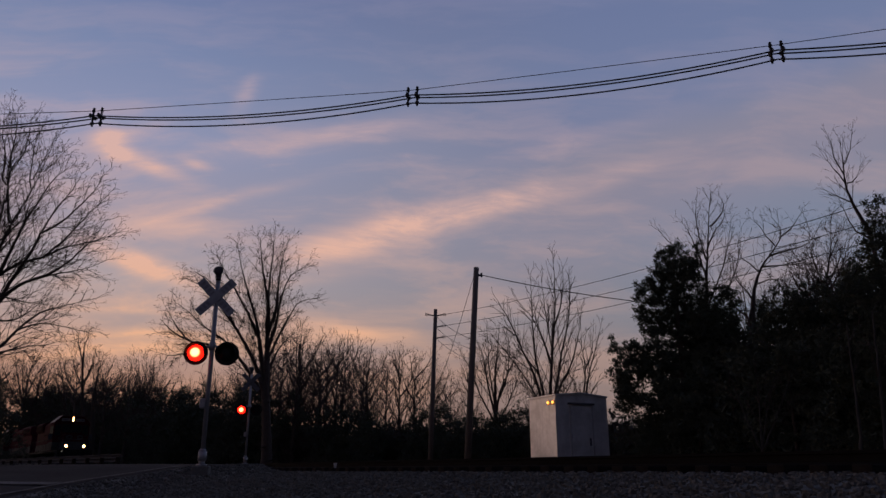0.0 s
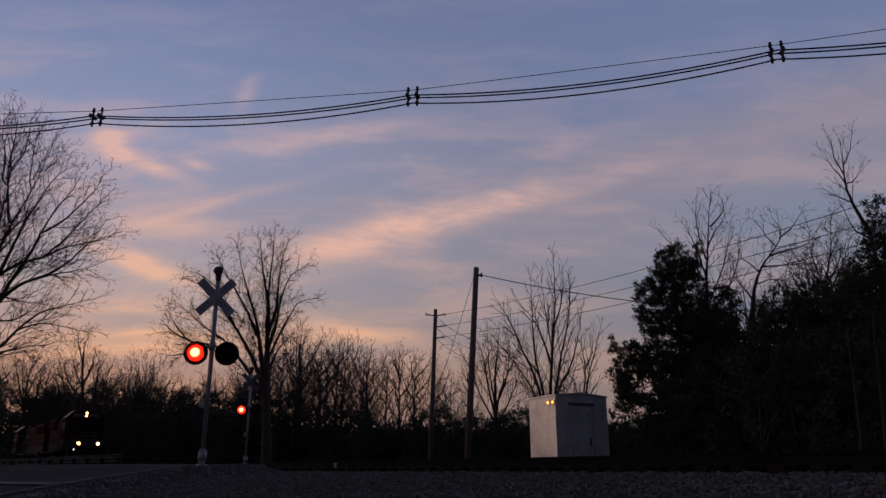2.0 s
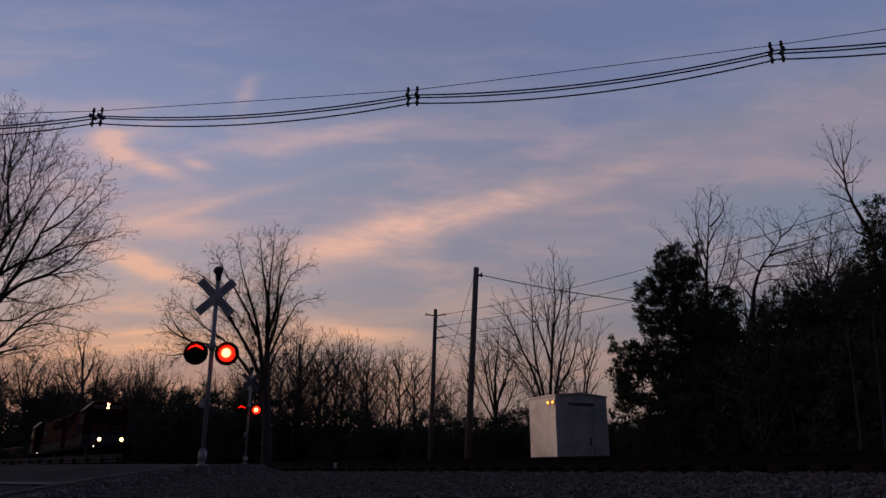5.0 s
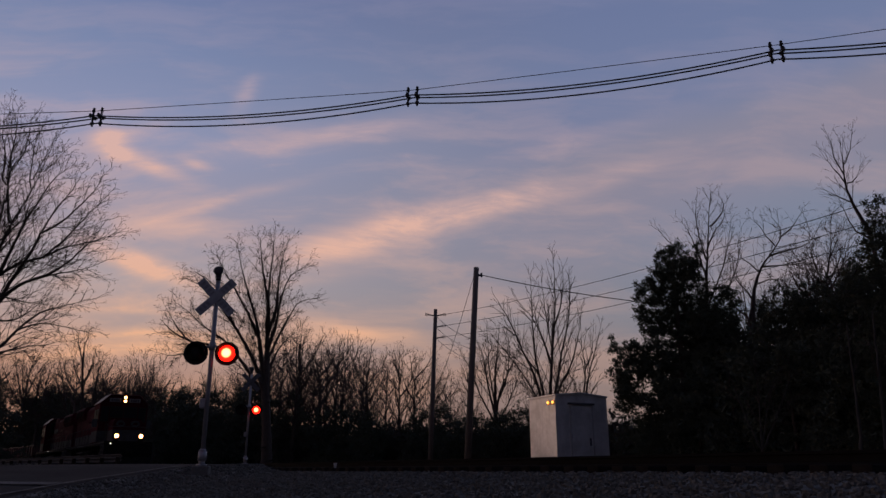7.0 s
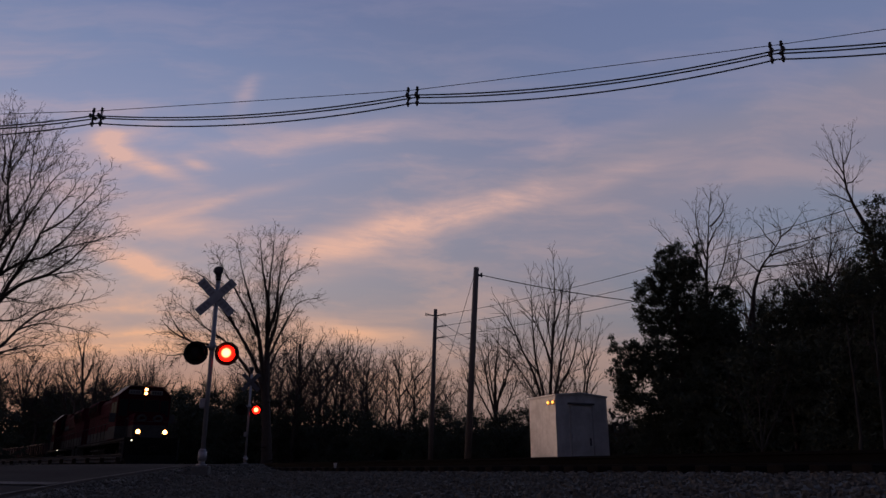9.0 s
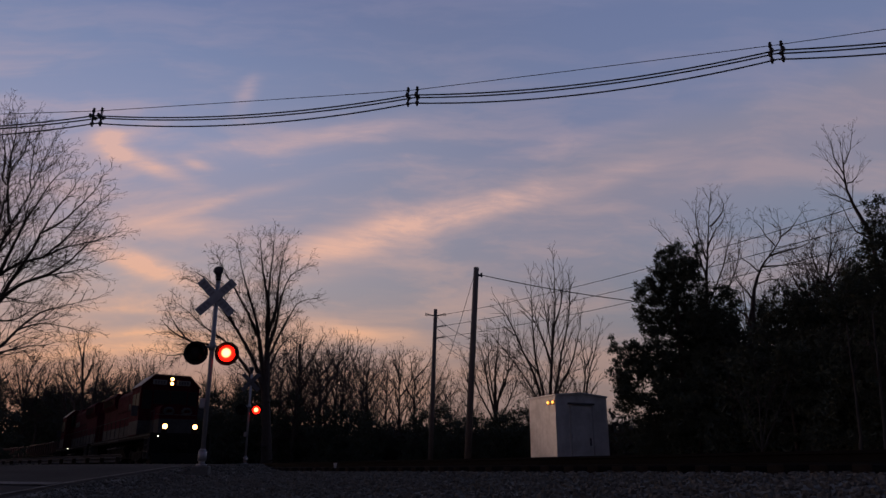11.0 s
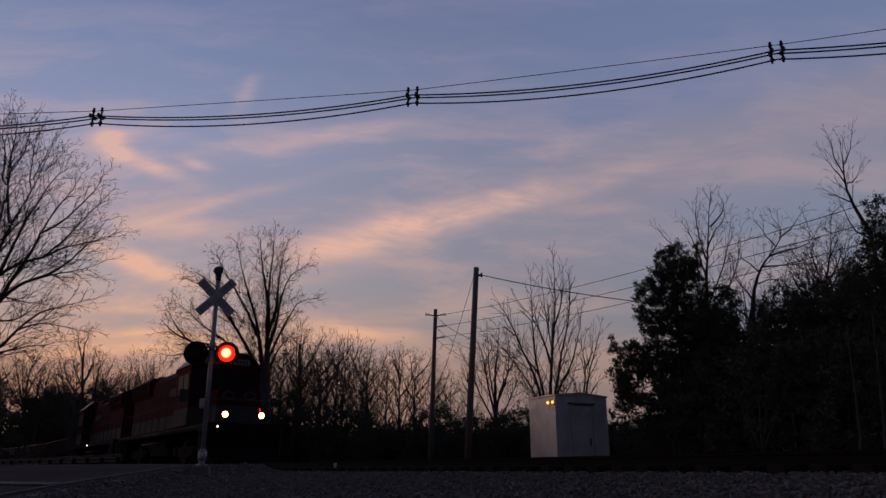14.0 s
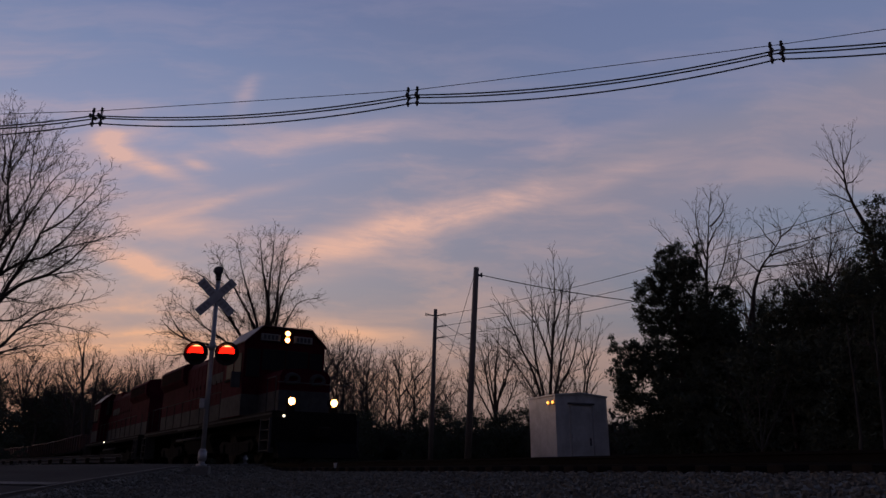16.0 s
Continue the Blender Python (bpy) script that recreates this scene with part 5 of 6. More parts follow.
WOODS += [(-33.0, 84, 12.4), (-30.0, 80, 11.6), (-47.9, 98, 15.4), (-59.8, 111, 17.3), (-40.5, 90, 13.4), (-36.0, 86, 12.0), (-12.2, 61.5, 12.0), (-8.7, 60.8, 11.9)]
kinds = []
for i, (x, y, h) in enumerate(WOODS):
    k = i % len(KINDS)
    rr = random.Random(100 + i)
    m = ground_at(x, y) @ pose(0, 0, 0, 0, 0, rr.uniform(0, 360))
    if i < len(KINDS):
        seed, forks = KINDS[k]
        kinds.append(bare_tree(seed, m, "bare winter tree in the woods behind the track", forks, (0.48, 0.38, 0.38), (0.42, 0.42, 0.45), 1.0, tip=0.0102, angle=40, group="bare trees in the woods"))
    else:
        copy_thing(kinds[k], m @ Matrix.Diagonal((h / 12, h / 12, h / 12, 1)))

# evergreens
evergreen(31, ground_at(9.75, 30.0), "dense dark cedar with gaps in its ragged crown",
          [(0.35, 0, 8.0, 1.0, 1.1, 1.5, 0.2), (-0.1, 0, 7.2, 1.2, 1.1, 1.4, 0.2), (0.6, 0, 6.4, 1.4, 1.2, 1.5, 0.24), (0.7, 0, 4.6, 1.6, 1.4, 1.8, 0.34), (1.7, 0, 5.8, 1.0, 1.0, 1.5, 0.22), (1.9, 0, 4.1, 1.1, 1.1, 1.5, 0.14), (-0.9, 0, 6.2, 1.05, 1.0, 1.4, 0.16), (-2.1, 0, 3.9, 0.85, 1.0, 1.6, 0.18), (-1.3, 0, 4.6, 0.8, 0.8, 1.0, 0.1), (0.1, 0, 2.4, 1.8, 1.6, 1.9, 0.22), (0.9, 0, 2.8, 1.7, 1.3, 1.6, 0.26)], 9.0, 4800, 0.2, 0.22, per=40, size=0.125, spread=0.07, tufts=310, tuft=0.40)
evergreen(32, ground_at(12.0, 29.0), "dark cedar merged into the thicket", [(0, 0, 3.4, 2.0, 1.6, 2.6, 1.0)], 5.6, 1700, per=52, size=0.125, spread=0.07, tufts=60, tuft=0.5)
evergreen(33, ground_at(12.9, 25.0), "dark rounded cedar in the thicket", [(0, 0, 3.5, 1.7, 1.5, 2.7, 1.0)], 5.9, 1800, per=52, size=0.125, spread=0.07, tufts=60, tuft=0.45)
evergreen(34, ground_at(13.3, 20.6), "tall dark cedar with a pointed top at the woods' edge", [(0, 0, 4.2, 1.6, 1.6, 3.1, 0.55), (-0.55, 0, 6.9, 0.3, 0.4, 0.8, 0.08), (0.3, 0, 6.4, 0.9, 0.7, 0.9, 0.14), (-1.0, 0, 3.0, 1.2, 1.2, 2.4, 0.23)], 7.4, 2300, 0.22, 0.26, per=56, size=0.1, spread=0.065, tufts=165, tuft=0.38)
evergreen(38, ground_at(13.1, 22.8), "dark bushy cedar at the woods' edge", [(0, 0, 3.6, 1.4, 1.3, 2.9, 0.7), (-0.4, 0, 1.8, 1.8, 1.5, 1.8, 0.3)], 6.2, 1700, 0.24, 0.28, per=52, size=0.105, spread=0.07, tufts=115, tuft=0.42)
evergreen(35, ground_at(11.2, 24.0), "low dark cedar in the thicket", [(0, 0, 2.2, 2.0, 1.4, 2.0, 1.0)], 4.0, 1500, per=52, size=0.125, spread=0.07, tufts=50, tuft=0.45)
bush = evergreen(36, ground_at(-8.0, 60.0), "dark evergreen shrub at the edge of the woods", [(0, 0, 2.6, 2.3, 2.0, 2.4, 0.7), (0.8, 0, 1.2, 2.6, 2.0, 1.2, 0.3)], 4.6, 700, 0.34, 0.45, per=31, size=0.176, spread=0.12, tufts=56, tuft=0.6, name="evergreen_shrub", group="shrubs at the woods' edge", category="shrub")
thorn = evergreen(37, ground_at(-4.0, 59.0), "brown leafless thicket shrub", [(0, 0, 1.9, 2.4, 2.0, 1.9, 1.0)], 2.6, 600, 0.34, 0.45, per=32, size=0.132, spread=0.15, name="thicket_shrub", group="shrubs at the woods' edge", category="shrub", material=BRUSH)
rr = random.Random(9)
EDGE = [(-72, 124), (-58, 116), (-46, 106), (-36, 92), (-27, 78), (-19, 68), (-12, 61), (-4, 57), (3, 54), (9, 52), (14, 46)]
for (xa, ya), (xb, yb) in zip(EDGE, EDGE[1:]):
    n = int(math.hypot(xb - xa, yb - ya) / 2.5)
    for i in range(n):
        f = (i + rr.random()) / n
        x, y = xa + (xb - xa) * f + rr.uniform(-1, 1), ya + (yb - ya) * f + rr.uniform(-1, 5)
        k = (0.55 + 0.45 * rr.random()) * (1.0 + max(0, y - 58) * 0.03)
        copy_thing(bush if rr.random() < 0.62 else thorn, ground_at(x, y) @ pose(0, 0, 0, 0, 0, rr.uniform(0, 360)) @ Matrix.Diagonal((k * 1.1, k * 1.1, k, 1)))
for x, y, k in ((-27.5, 72, 1.5), (-24.2, 70, 1.5), (-21, 68, 1.5), (-18.2, 66, 1.45), (-15.6, 64.5, 1.4), (-13.2, 63, 1.3), (-36.6, 59.5, 1.3), (-38.6, 58.5, 1.45), (-41.5, 63, 1.65), (-44.5, 69, 1.8), (-48, 75, 2.0), (-1.5, 55, 0.7), (0.6, 53, 0.72), (2.2, 52, 0.75), (3.6, 51.5, 0.74), (5.0, 51, 0.78), (6.4, 50, 0.72), (4.2, 55, 0.85), (2.6, 56, 0.8), (-9.2, 59.5, 1.0), (-6.4, 58.5, 0.9), (-60.5, 118, 2.3), (-56.5, 114, 2.2), (-53, 112, 2.1), (-64, 121, 2.4), (-49.5, 109, 2.0), (9.3, 31.6, 0.7), (9.9, 32.2, 1.0), (8.3, 30.6, 0.42), (11.0, 31.0, 1.1), (10.6, 27.4, 0.9), (12.2, 26.5, 1.1), (14.2, 26.0, 1.3), (15.6, 24.0, 1.5), (14.6, 22.4, 1.1), (9.6, 28.4, 0.8), (12.4, 22.2, 0.8), (16.2, 20.0, 1.4), (15.2, 30.0, 1.25), (18.0, 27.5, 1.6), (11.6, 33.0, 1.45), (12.9, 34.0, 1.55), (14.2, 33.0, 1.5)):
    copy_thing(bush, ground_at(x, y) @ pose(0, 0, 0, 0, 0, x * 77) @ Matrix.Diagonal((k, k, k, 1)))


def build_far_woods():
    """Wood so far off that single trees cannot be told apart."""
    rng = np.random.default_rng(8)
    n = 1500
    f = rng.random(n)
    x = np.interp(f, [0, 0.35, 0.7, 1], [-150, -50, 5, 70]) + rng.uniform(-3, 3, n)
    y = np.interp(f, [0, 0.35, 0.7, 1], [150, 128, 92, 75]) + rng.uniform(0, 22, n)
    h = np.interp(f, [0, 0.35, 0.7, 1], [9, 8.5, 5.5, 8]) * rng.uniform(0.55, 1.1, n)
    pts = np.stack([x, y, ground_height(x, y) + h * 0.5], -1)
    low = rng.random(n) < 0.5
    pts[low, 2] -= h[low] * 0.3
    v, fc = sprays(rng, pts, np.tile((0.0, 0, 1.0), (n, 1)), 26, 1.0, np.array([1.1, 1.1, 1.7]))
    tagged(link_mesh("far_woods", v, fc, BRUSH), "dark leafless woods in the distance", "woods", kind="stuff")


build_far_woods()


def build_undergrowth():
    """The dense tangle of brush that fills the foot of the woods."""
    rng = np.random.default_rng(12)
    e = np.array(EDGE, float)
    at = np.concatenate([[0], np.cumsum(np.hypot(*np.diff(e, axis=0).T))])
    n = 6500
    f = at[-1] * rng.random(n)
    x = np.interp(f, at, e[:, 0]) + rng.uniform(-1, 1, n)
    y = np.interp(f, at, e[:, 1]) + rng.uniform(2.5, 9, n)
    top = (2.4 + 0.6 * np.sin(f * 0.9) * np.sin(f * 0.31 + 1)) * (1 + np.maximum(0, y - 62) * 0.02)
    z = ground_height(x, y) + top * rng.random(n) ** 1.1
    v, fc = sprays(rng, np.stack([x, y, z], -1), np.tile((0.0, 0, 1.0), (n, 1)), 13, 0.6, np.array([0.7, 0.7, 0.5]))
    tagged(link_mesh("undergrowth", v, fc, BRUSH), "dense dark brush under bare trees", "undergrowth", kind="stuff")


build_undergrowth()

# ---- train ----


def truck(parent, x):
    t = new("truck")
    t.parent = parent
    t.matrix_basis = pose(x, 0, 0)
    sets = []
    for side in (-1, 1):
        y = side * 1.08
        bm = prism(fresh(), [(-1.9, 0.62), (-1.7, 0.40), (-0.9, 0.36), (-0.5, 0.28), (0.5, 0.28), (0.9, 0.36), (1.7, 0.40), (1.9, 0.62), (1.6, 0.80), (0.6, 0.72), (-0.6, 0.72), (-1.6, 0.80)], "y", y - 0.07, y + 0.07)
        for k in (-1.37, 1.37):
            box(bm, k - 0.17, k + 0.17, y - 0.13, y + 0.13, 0.36, 0.68, 0.03)
        for k in (-0.35, 0, 0.35):
            rod(bm, (k, y, 0.36), (k, y, 0.66), 0.09, sides=10)
        part("side_frame", bm, CHASSIS, t)
    for k in (-1.37, 1.37):
        bm = rod(fresh(), (0, -0.95, 0), (0, 0.95, 0), 0.08, sides=10)
        for side in (-1, 1):
            rod(bm, (0, side * 0.68, 0), (0, side * 0.80, 0), 0.505, sides=28)
            rod(bm, (0, side * 0.66, 0), (0, side * 0.69, 0), 0.535, sides=28)
            for a in range(5):
                c, s = math.cos(a * 1.2566), math.sin(a * 1.2566)
                rod(bm, (c * 0.3, side * 0.80, s * 0.3), (c * 0.3, side * 0.815, s * 0.3), 0.07, sides=8)
        w = part("wheelset", bm, WHEEL, t)
        w.matrix_basis = pose(k, 0, 0.505)
        sets.append((w, k))
    return sets


def build_locomotive(name, lit, label):
    """Origin on the rail under the ditch lights; +x is its front, -y its right side."""
    L = thing(name, pose(0, 0, 0), label, "locomotive", "locomotives")
    wheels = truck(L, -4.0) + truck(L, -13.1)
    # underframe, with steps at the four corners
    bm = box(fresh(), -17.6, 0.25, -1.45, 1.45, 1.32, 1.56, 0.02)
    box(bm, -16.0, -1.4, -0.5, 0.5, 0.95, 1.32, 0.02)
    part("underframe", bm, CHASSIS, L)
    for side in (-1, 1):
        part("sill_stripe", box(fresh(), -17.55, 0.2, side * 1.452 - 0.006, side * 1.452 + 0.006, 1.44, 1.50), GRIME, L, "dull sill stripe")
    bm = prism(fresh(), [(-1.35, 0.95), (-1.1, 0.42), (1.1, 0.42), (1.35, 0.95), (1.2, 1.12), (-1.2, 1.12)], "x", -10.4, -6.7)
    part("fuel_tank", bm, CHASSIS, L)
    for x0, x1, front in ((-0.55, 0.25, 1), (-17.6, -16.8, -1)):
        for side in (-1, 1):
            for i in range(4):
                part("step", box(fresh(), x0 + 0.03, x1 - 0.03, side * 1.30 - 0.22, side * 1.30 + 0.22, 0.34 + i * 0.31, 0.38 + i * 0.31), GRIME, L)
            for xs in (x0, x1):
                part("step_side", box(fresh(), xs - 0.03, xs + 0.03, side * 1.30 - 0.23, side * 1.30 + 0.23, 0.3, 1.34), GREY, L, "pale steel step well side")
    # pilot with a plough, and couplers
    for x, s in ((0.28, 1), (-17.6, -1)):
        bm = box(fresh(), x - 0.04, x + 0.04, -1.45, 1.45, 0.45, 1.34, 0.01)
        part("pilot_plate", bm, CHASSIS, L)
        bm = prism(fresh(), [(x, 0.12), (x + s * 0.45, 0.14), (x + s * 0.25, 0.50), (x, 0.62)], "y", -1.35, 1.35)
        part("plough", bm, CHASSIS, L)
        bm = box(fresh(), min(x, x + s * 0.62), max(x, x + s * 0.62), -0.13, 0.13, 0.76, 1.02, 0.03)
        box(bm, min(x + s * 0.5, x + s * 0.75), max(x + s * 0.5, x + s * 0.75), -0.20, 0.20, 0.72, 1.06, 0.05)
        part("coupler", bm, CHASSIS, L)
    # short hood
    nose = [(-0.90, 1.56), (0.90, 1.56), (0.90, 2.78), (0.78, 2.98), (0.0, 3.06), (-0.78, 2.98), (-0.90, 2.78)]
    part("short_hood", prism(fresh(), nose, "x", -2.72, -0.75), RED, L, "dark red low nose")
    bm = box(fresh(), -2.70, -0.735, -0.912, 0.912, 1.58, 2.30, 0.01)
    part("nose_band", bm, GREY, L, "pale grey lower band")
    for y in (-0.45, 0.45):
        bm = fresh()
        for i in range(9):
            a0, a1 = radians(25 * i - 25), radians(25 * i)
            rod(bm, (-0.735, y + 0.23 * math.cos(a0), 2.66 + 0.17 * math.sin(a0)), (-0.735, y + 0.23 * math.cos(a1), 2.66 + 0.17 * math.sin(a1)), 0.055 + 0.004 * i, sides=6)
        rod(bm, (-0.735, y - 0.22, 2.54), (-0.735, y + 0.10, 2.56), 0.06, sides=6)
        rod(bm, (-0.735, y + 0.10, 2.56), (-0.735, y + 0.21, 2.62), 0.06, sides=6)
        part("emblem", bm, GREY, L, "pale swirling emblem on the nose")
    # cab
    cab = [(-1.52, 1.56), (1.52, 1.56), (1.52, 4.10), (0.90, 4.68), (-0.90, 4.68), (-1.52, 4.10)]
    body = part("cab", prism(fresh(), cab, "x", -4.95, -2.70), RED, L, "red cab with dark windows")
    part("cab_band", box(fresh(), -4.94, -2.69, -1.53, 1.53, 1.58, 2.30, 0.008), GREY, L, "pale grey lower band")
    roof = [(-1.56, 4.09), (-0.92, 4.70), (0.92, 4.70), (1.56, 4.09), (1.57, 4.12), (0.93, 4.74), (-0.93, 4.74), (-1.57, 4.12)]
    part("cab_roof", prism(fresh(), roof, "x", -5.1, -2.55), ROOF, L)
    for y0, y1, z0, z1 in ((-1.38, -0.98, 2.95, 3.85), (0.98, 1.38, 2.95, 3.85), (-0.82, -0.06, 3.22, 3.88), (0.06, 0.82, 3.22, 3.88)):
        win = part("windshield", box(fresh(), -2.70, -2.675, y0, y1, z0, z1, 0.008), GLASS, L, "dark cab windshield")
        bm = box(fresh(), -2.70, -2.665, y0 - 0.04, y0, z0 - 0.04, z1 + 0.04)
        box(bm, -2.70, -2.665, y1, y1 + 0.04, z0 - 0.04, z1 + 0.04)
        box(bm, -2.70, -2.665, y0, y1, z1, z1 + 0.04)
        box(bm, -2.70, -2.665, y0, y1, z0 - 0.04, z0)
        part("gasket", bm, BLACK, win)
    for side in (-1, 1):
        for x0 in (-4.5, -3.62):
            part("side_window", box(fresh(), x0, x0 + 0.76, side * 1.53 - 0.012, side * 1.53 + 0.012, 2.95, 3.75, 0.008), GLASS, L, "dark sliding side window")
        part("armrest", box(fresh(), -4.5, -2.86, side * 1.56 - 0.04, side * 1.56 + 0.04, 2.84, 2.92, 0.02), CHASSIS, L)
        part("mirror", box(fresh(), -2.86, -2.80, side * 1.72 - 0.16, side * 1.72 + 0.16, 2.52, 3.06, 0.02), GREY, L, "pale wind deflector at the cab side")
        part("number_board", box(fresh(), -2.70, -2.60, side * 0.62 - 0.36, side * 0.62 + 0.36, 4.20, 4.46, 0.02), PLATE, L, "pale number board with dark bars")
        for i in range(4):
            part("number_bar", box(fresh(), -2.60, -2.594, side * 0.62 - 0.27 + i * 0.145, side * 0.62 - 0.17 + i * 0.145, 4.25, 4.41), LETTER, L)
    part("headlight_case", box(fresh(), -2.74, -2.60, -0.16, 0.16, 4.14, 4.66, 0.03), CHASSIS, L)
    for z in (4.28, 4.52):
        lens = part("headlight", ball(fresh(), (0, 0, 0), 0.096, (0.35, 1, 1), 14), HEADLENS if lit else GLASS, L, "lit round headlight" if lit else "unlit headlight", True)
        lens.matrix_basis = pose(-2.59, 0, z)
    for y in (-0.74, 0.74):
        case = part("ditch_light_case", rod(box(fresh(), -0.12, 0.0, y - 0.13, y + 0.13, 1.56, 1.74, 0.02), (-0.2, y, 1.89), (0.0, y, 1.89), 0.15, sides=18), CHASSIS, L)
        lens = part("ditch_light", ball(fresh(), (0, 0, 0), 0.122, (0.3, 1, 1), 14), DITCHLENS if lit else GLASS, L, "bright lit ditch light" if lit else "unlit ditch light", True)
        lens.matrix_basis = pose(0.0, y, 1.89)
    if lit:
        lens = part("marker_lamp", ball(fresh(), (0, 0, 0), 0.04), MARKER, L, "tiny lit step lamp")
        lens.matrix_basis = pose(0.28, -1.08, 1.40)
    else:
        lens = part("marker_lamp", ball(fresh(), (0, 0, 0), 0.04), MARKER, L, "tiny lit ground lamp")
        lens.matrix_basis = pose(-7.9, 1.49, 1.46)
    for side in (-1, 1):
        # the pipe's pale grey paints in sky glint along the tank top
        part("glint_pipe", rod(fresh(), (-11.3, side * 1.40, 1.0), (-7.3, side * 1.40, 1.0), 0.045, sides=10), GREY, L, "pipe along the fuel tank, pale to stand in for sky glint", True)
        for x in (-10.2, -8.2):
            part("pipe_bracket", box(fresh(), x, x + 0.1, side * 1.38 - 0.06, side * 1.38 + 0.04, 0.9, 1.33), CHASSIS, L)
        # pale strip: the sky's glint on the sill edge, put in as colour
        part("sill_glint", box(fresh(), -11.0, -7.8, side * 1.462 - 0.006, side * 1.462 + 0.006, 1.40, 1.47), GREY, L, "pale strip standing in for sky glint on the sill")
    # long hood with doors, radiators, fans and stacks
    hood = [(-0.92, 1.56), (0.92, 1.56), (0.92, 4.14), (0.72, 4.42), (-0.72, 4.42), (-0.92, 4.14)]
    part("long_hood", prism(fresh(), hood, "x", -16.75, -4.95), RED, L, "dark red engine hood")
    part("hood_band", box(fresh(), -16.74, -4.96, -0.93, 0.93, 1.58, 2.30, 0.008), GREY, L, "pale grey lower band")
    wide = [(-0.93, 3.50), (0.93, 3.50), (1.14, 3.76), (1.14, 4.30), (0.96, 4.50), (-0.96, 4.50), (-1.14, 4.30), (-1.14, 3.76)]
    part("radiator_housing", prism(fresh(), wide, "x", -16.6, -12.4), RED, L, "flared radiator housing")
    for side in (-1, 1):
        bm = fresh()
        for i in range(12):
            box(bm, -16.3, -12.7, side * 1.145 - 0.015, side * 1.145 + 0.015, 3.80 + i * 0.042, 3.815 + i * 0.042)
        part("radiator_grille", bm, CHASSIS, L)
        for i in range(12):
            x = -12.2 + i * 0.58
            if x > -5.6:
                break
            d = part("hood_door", box(fresh(), x, x + 0.54, side * 0.925 - 0.012, side * 0.925 + 0.012, 2.36, 4.06, 0.006), RED, L)
            part("latch", box(fresh(), x + 0.44, x + 0.48, side * 0.945 - 0.015, side * 0.945 + 0.015, 3.1, 3.25), CHASSIS, d)
        part("lettering_panel", box(fresh(), -8.6, -6.4, side * 0.942 - 0.003, side * 0.942 + 0.003, 3.15, 3.55), GREY, L, "pale bar of lettering")
        part("air_intake", box(fresh(), -5.9, -5.0, side * 1.02 - 0.12, side * 1.02 + 0.12, 3.3, 4.2, 0.03), CHASSIS, L)
        # walkway rail
        for i in range(9):
            x = -5.4 - i * 1.36
            part("stanchion", rod(fresh(), (x, side * 1.41, 1.56), (x, side * 1.41, 2.60), 0.018, sides=6), GRIME, L)
        part("handrail", rod(fresh(), (-16.4, side * 1.41, 2.60), (-5.2, side * 1.41, 2.60), 0.018, sides=6), GRIME, L)
        for x in (0.16, -0.6, -17.5):
            part("grab_iron", rod(fresh(), (x, side * 1.36, 0.95), (x, side * 1.36, 2.62), 0.02, sides=6), GRIME, L, "grimy upright handrail")
        part("front_handrail", rod(fresh(), (0.16, side * 1.36, 2.62), (-0.6, side * 1.36, 2.62), 0.02, sides=6), GREY, L)
    part("end_handrail", rod(fresh(), (0.2, -1.30, 2.45), (0.2, 1.30, 2.45), 0.018, sides=6), GREY, L)
    for x in (-15.6, -14.3, -13.2):
        bm = rod(fresh(), (x, 0, 4.50), (x, 0, 4.66), 0.58, 0.56, 20)
        part("fan", bm, CHASSIS, L)
    part("exhaust_stack", rod(fresh(), (-8.9, 0, 4.38), (-8.9, 0, 4.62), 0.3, 0.26, 14), CHASSIS, L)
    part("dynamic_brake", box(fresh(), -8.2, -5.9, -0.85, 0.85, 4.10, 4.58, 0.08), RED, L)
    bm = fresh()
    for i, y in enumerate((-0.12, 0.0, 0.12)):
        rod(bm, (-5.6, y, 4.62), (-5.2 + 0.1 * i, y, 4.62), 0.03, 0.08, 10)
    box(bm, -5.65, -5.5, -0.16, 0.16, 4.38, 4.62)
    part("horn", bm, CHASSIS, L)
    return L, wheels


def build_gondola(label):
    c = thing("gondola_car", pose(0, 0, 0), label, "freight car", "freight cars")
    wheels = truck(c, -2.6) + truck(c, -12.6)
    bm = box(fresh(), -15.0, -0.2, -1.45, 1.45, 1.05, 1.30, 0.02)
    box(bm, -14.6, -0.6, -0.25, 0.25, 0.72, 1.05, 0.02)
    part("underframe", bm, CHASSIS, c)
    for side in (-1, 1):
        part("side_wall", box(fresh(), -15.0, -0.2, side * 1.45 - 0.03, side * 1.45 + 0.03, 1.28, 2.26, 0.01), CARRED, c)
        part("top_chord", box(fresh(), -15.05, -0.15, side * 1.47 - 0.07, side * 1.47 + 0.07, 2.20, 2.32, 0.02), CARRED, c)
        for i in range(12):
            x = -14.9 + i * 1.32
            part("side_post", box(fresh(), x - 0.06, x + 0.06, side * 1.54 - 0.07, side * 1.54 + 0.07, 1.15, 2.24, 0.015), CARRED, c)
    for x in (-15.0, -0.2):
        part("end_wall", box(fresh(), x - 0.04, x + 0.04, -1.45, 1.45, 1.28, 2.30, 0.01), CARRED, c)
    for x, s in ((-0.2, 1), (-15.0, -1)):
        part("coupler", box(fresh(), min(x, x + s * 0.62), max(x, x + s * 0.62), -0.14, 0.14, 0.76, 1.02, 0.03), CHASSIS, c)
    return c, wheels


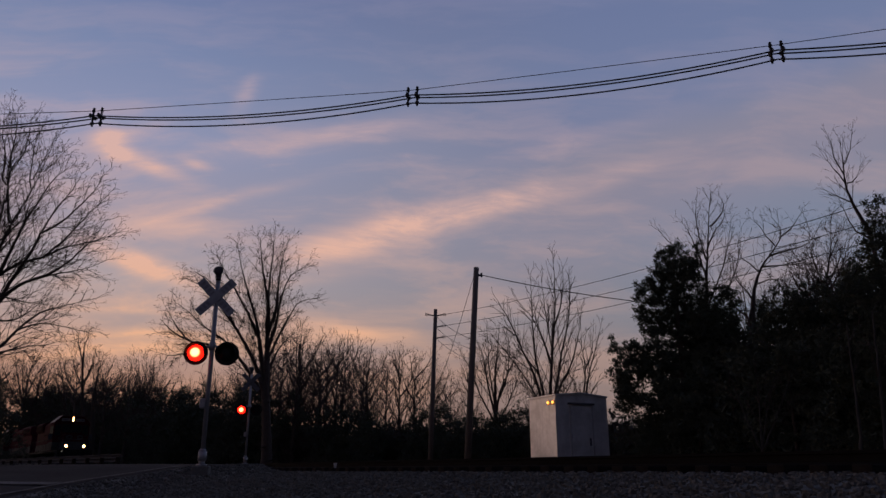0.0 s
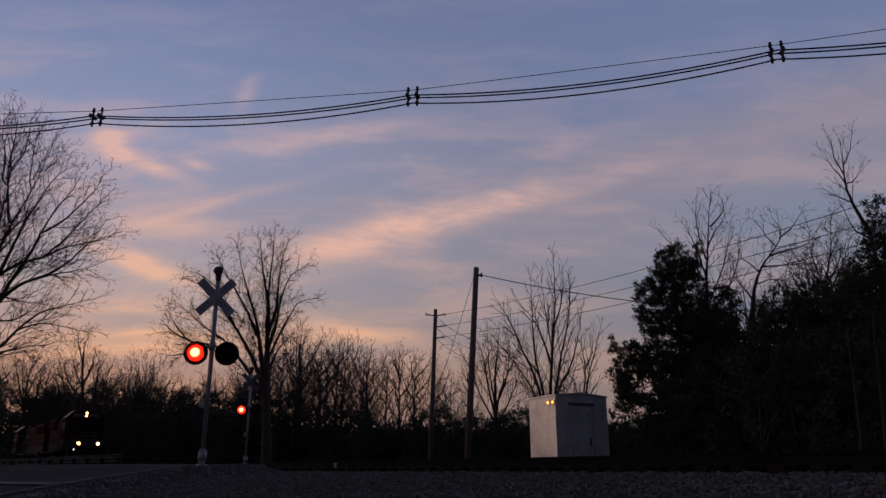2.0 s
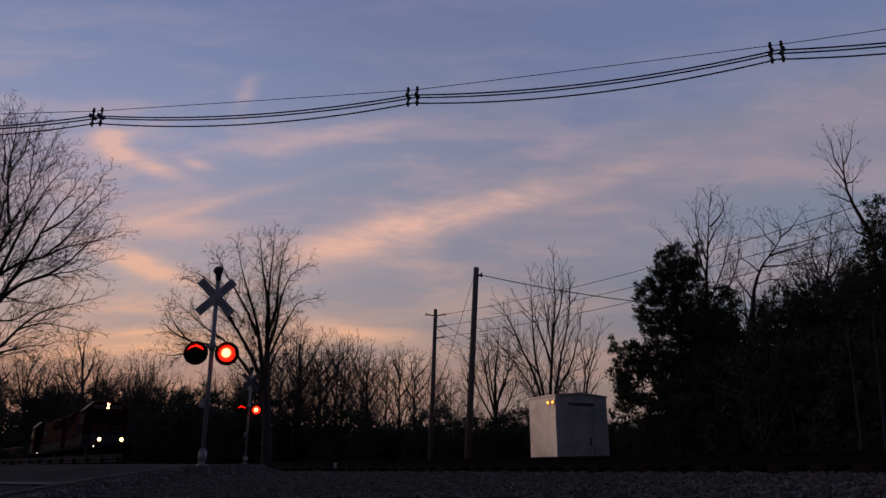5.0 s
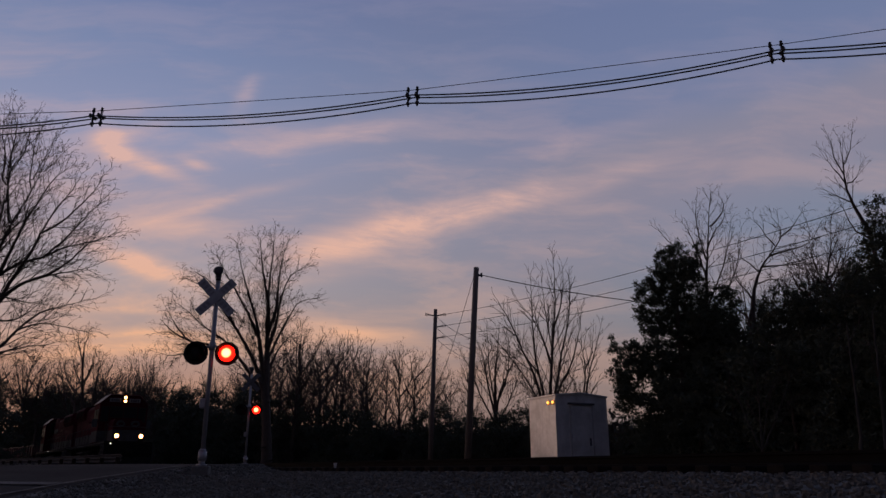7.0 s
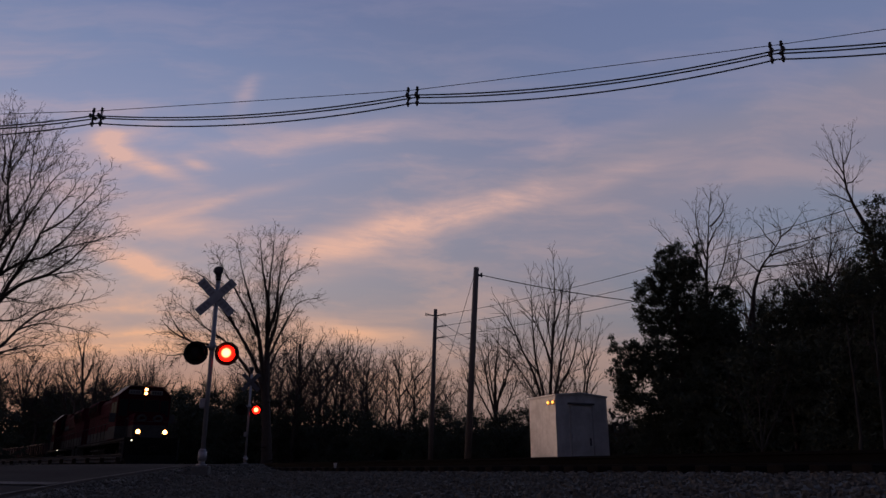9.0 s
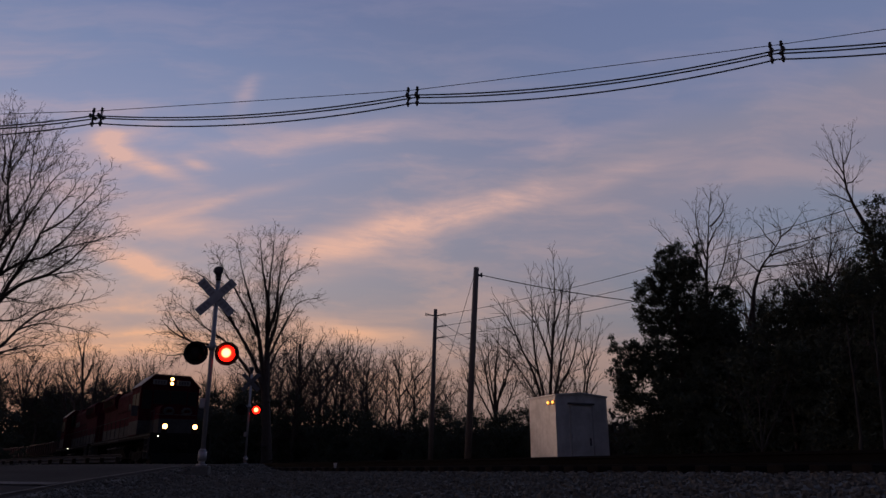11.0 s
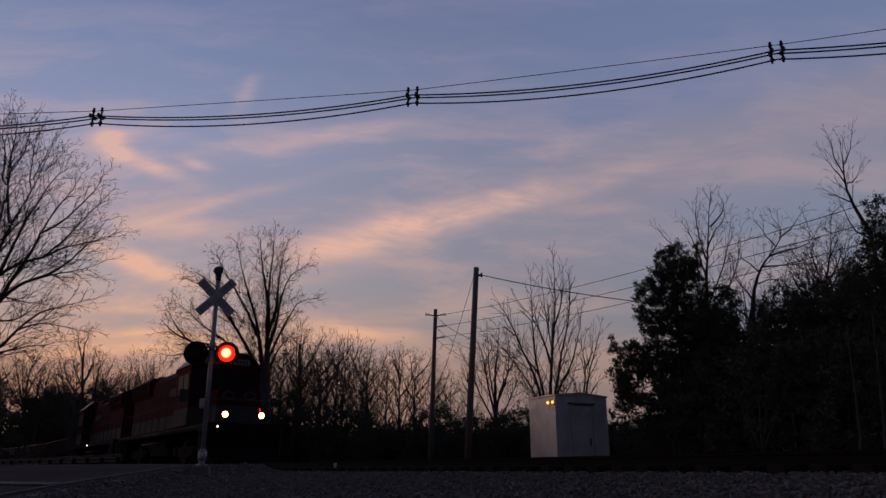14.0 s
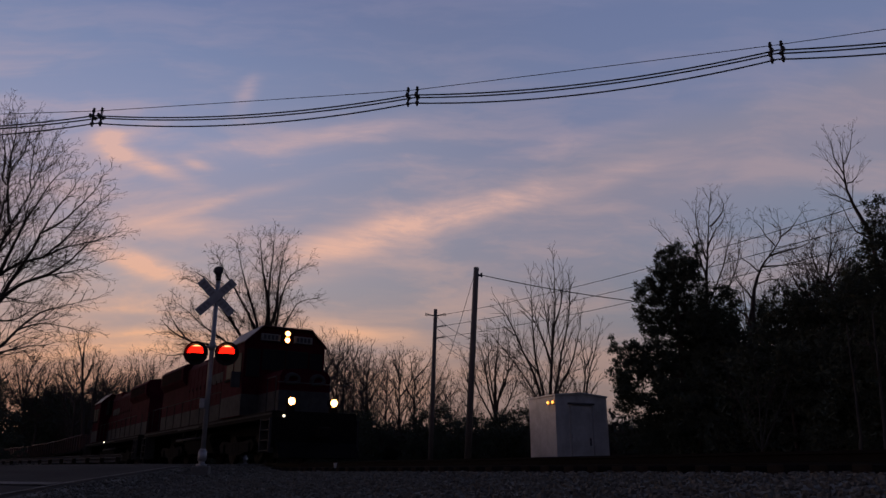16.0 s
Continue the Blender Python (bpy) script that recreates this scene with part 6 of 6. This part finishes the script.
LEAD, W1 = build_locomotive("locomotive", True, "dark red diesel locomotive with lit headlights, pale lower band")
TRAIL, W2 = build_locomotive("locomotive", False, "second red diesel locomotive coupled with its cab trailing")
CARS = [build_gondola("low rust-red gondola car behind the locomotives") for _ in range(4)]

# ---- what moves ----
# the lead engine's distance along the track, from the point nearest to the camera


def run(t):
    return float(np.polyval(RUN_POLY, t))


RUN_POLY = (-0.002872, 0.079482, -3.869514, 75.907818)


def riding(s, a, b, way=1):
    """The pose of a vehicle whose origin is s along the track and whose trucks are a and b behind it; way -1: turned about."""
    p, r = Vector(on_track(s + way * a)), Vector(on_track(s + way * b))
    d = (p - r).normalized()
    o = p + d * a
    return pose(o.x, o.y, 0, 0, 0, math.degrees(math.atan2(d.y, d.x)))


def motions():
    # the train rolls towards the crossing
    times = [i * 0.5 for i in range(33)]
    walk(LEAD, [(t, riding(run(t), 4.0, 13.1)) for t in times])
    walk(TRAIL, [(t, riding(run(t) + 36.6, 4.0, 13.1, -1)) for t in times])
    for i, (car, _) in enumerate(CARS):
        walk(car, [(t, riding(run(t) + 37.9 + i * 15.9, 2.6, 12.6)) for t in times])
    # its wheels turn
    fine = [i * 0.2 for i in range(81)]
    for sets, way in [(W1, 1), (W2, -1)] + [(w, 1) for _, w in CARS]:
        for wheel, k in sets:
            walk(wheel, [(t, pose(k, 0, 0.505, 0, way * math.degrees((run(0) - run(t)) / 0.505), 0)) for t in fine])
    # the signal lamps swap by turns
    half = 0.5225
    for lens, side in LAMPS:
        lit = side < 0
        rows = [(0.0, 0.0 if lit else 180.0)]
        for n in range(-3, 28):
            t = round((1.89 + half * n) * FPS) / FPS
            # going dark it tips up and over, coming on it tips back; both are dim for a moment
            for d, k in ((-1, 0), (0, 84), (1, 172), (2, 180)) if lit else ((-2, 180), (-1, 132), (0, 84), (1, 0)):
                if t + d / FPS <= 16.0:
                    rows.append((t + d / FPS, float(k)))
            lit = not lit
        if rows[-1][0] < 16.0:
            rows.append((16.0, rows[-1][1]))
        walk(lens, [(t, pose(0, 0, 0, -k, 0, 0)) for t, k in rows])


motions()
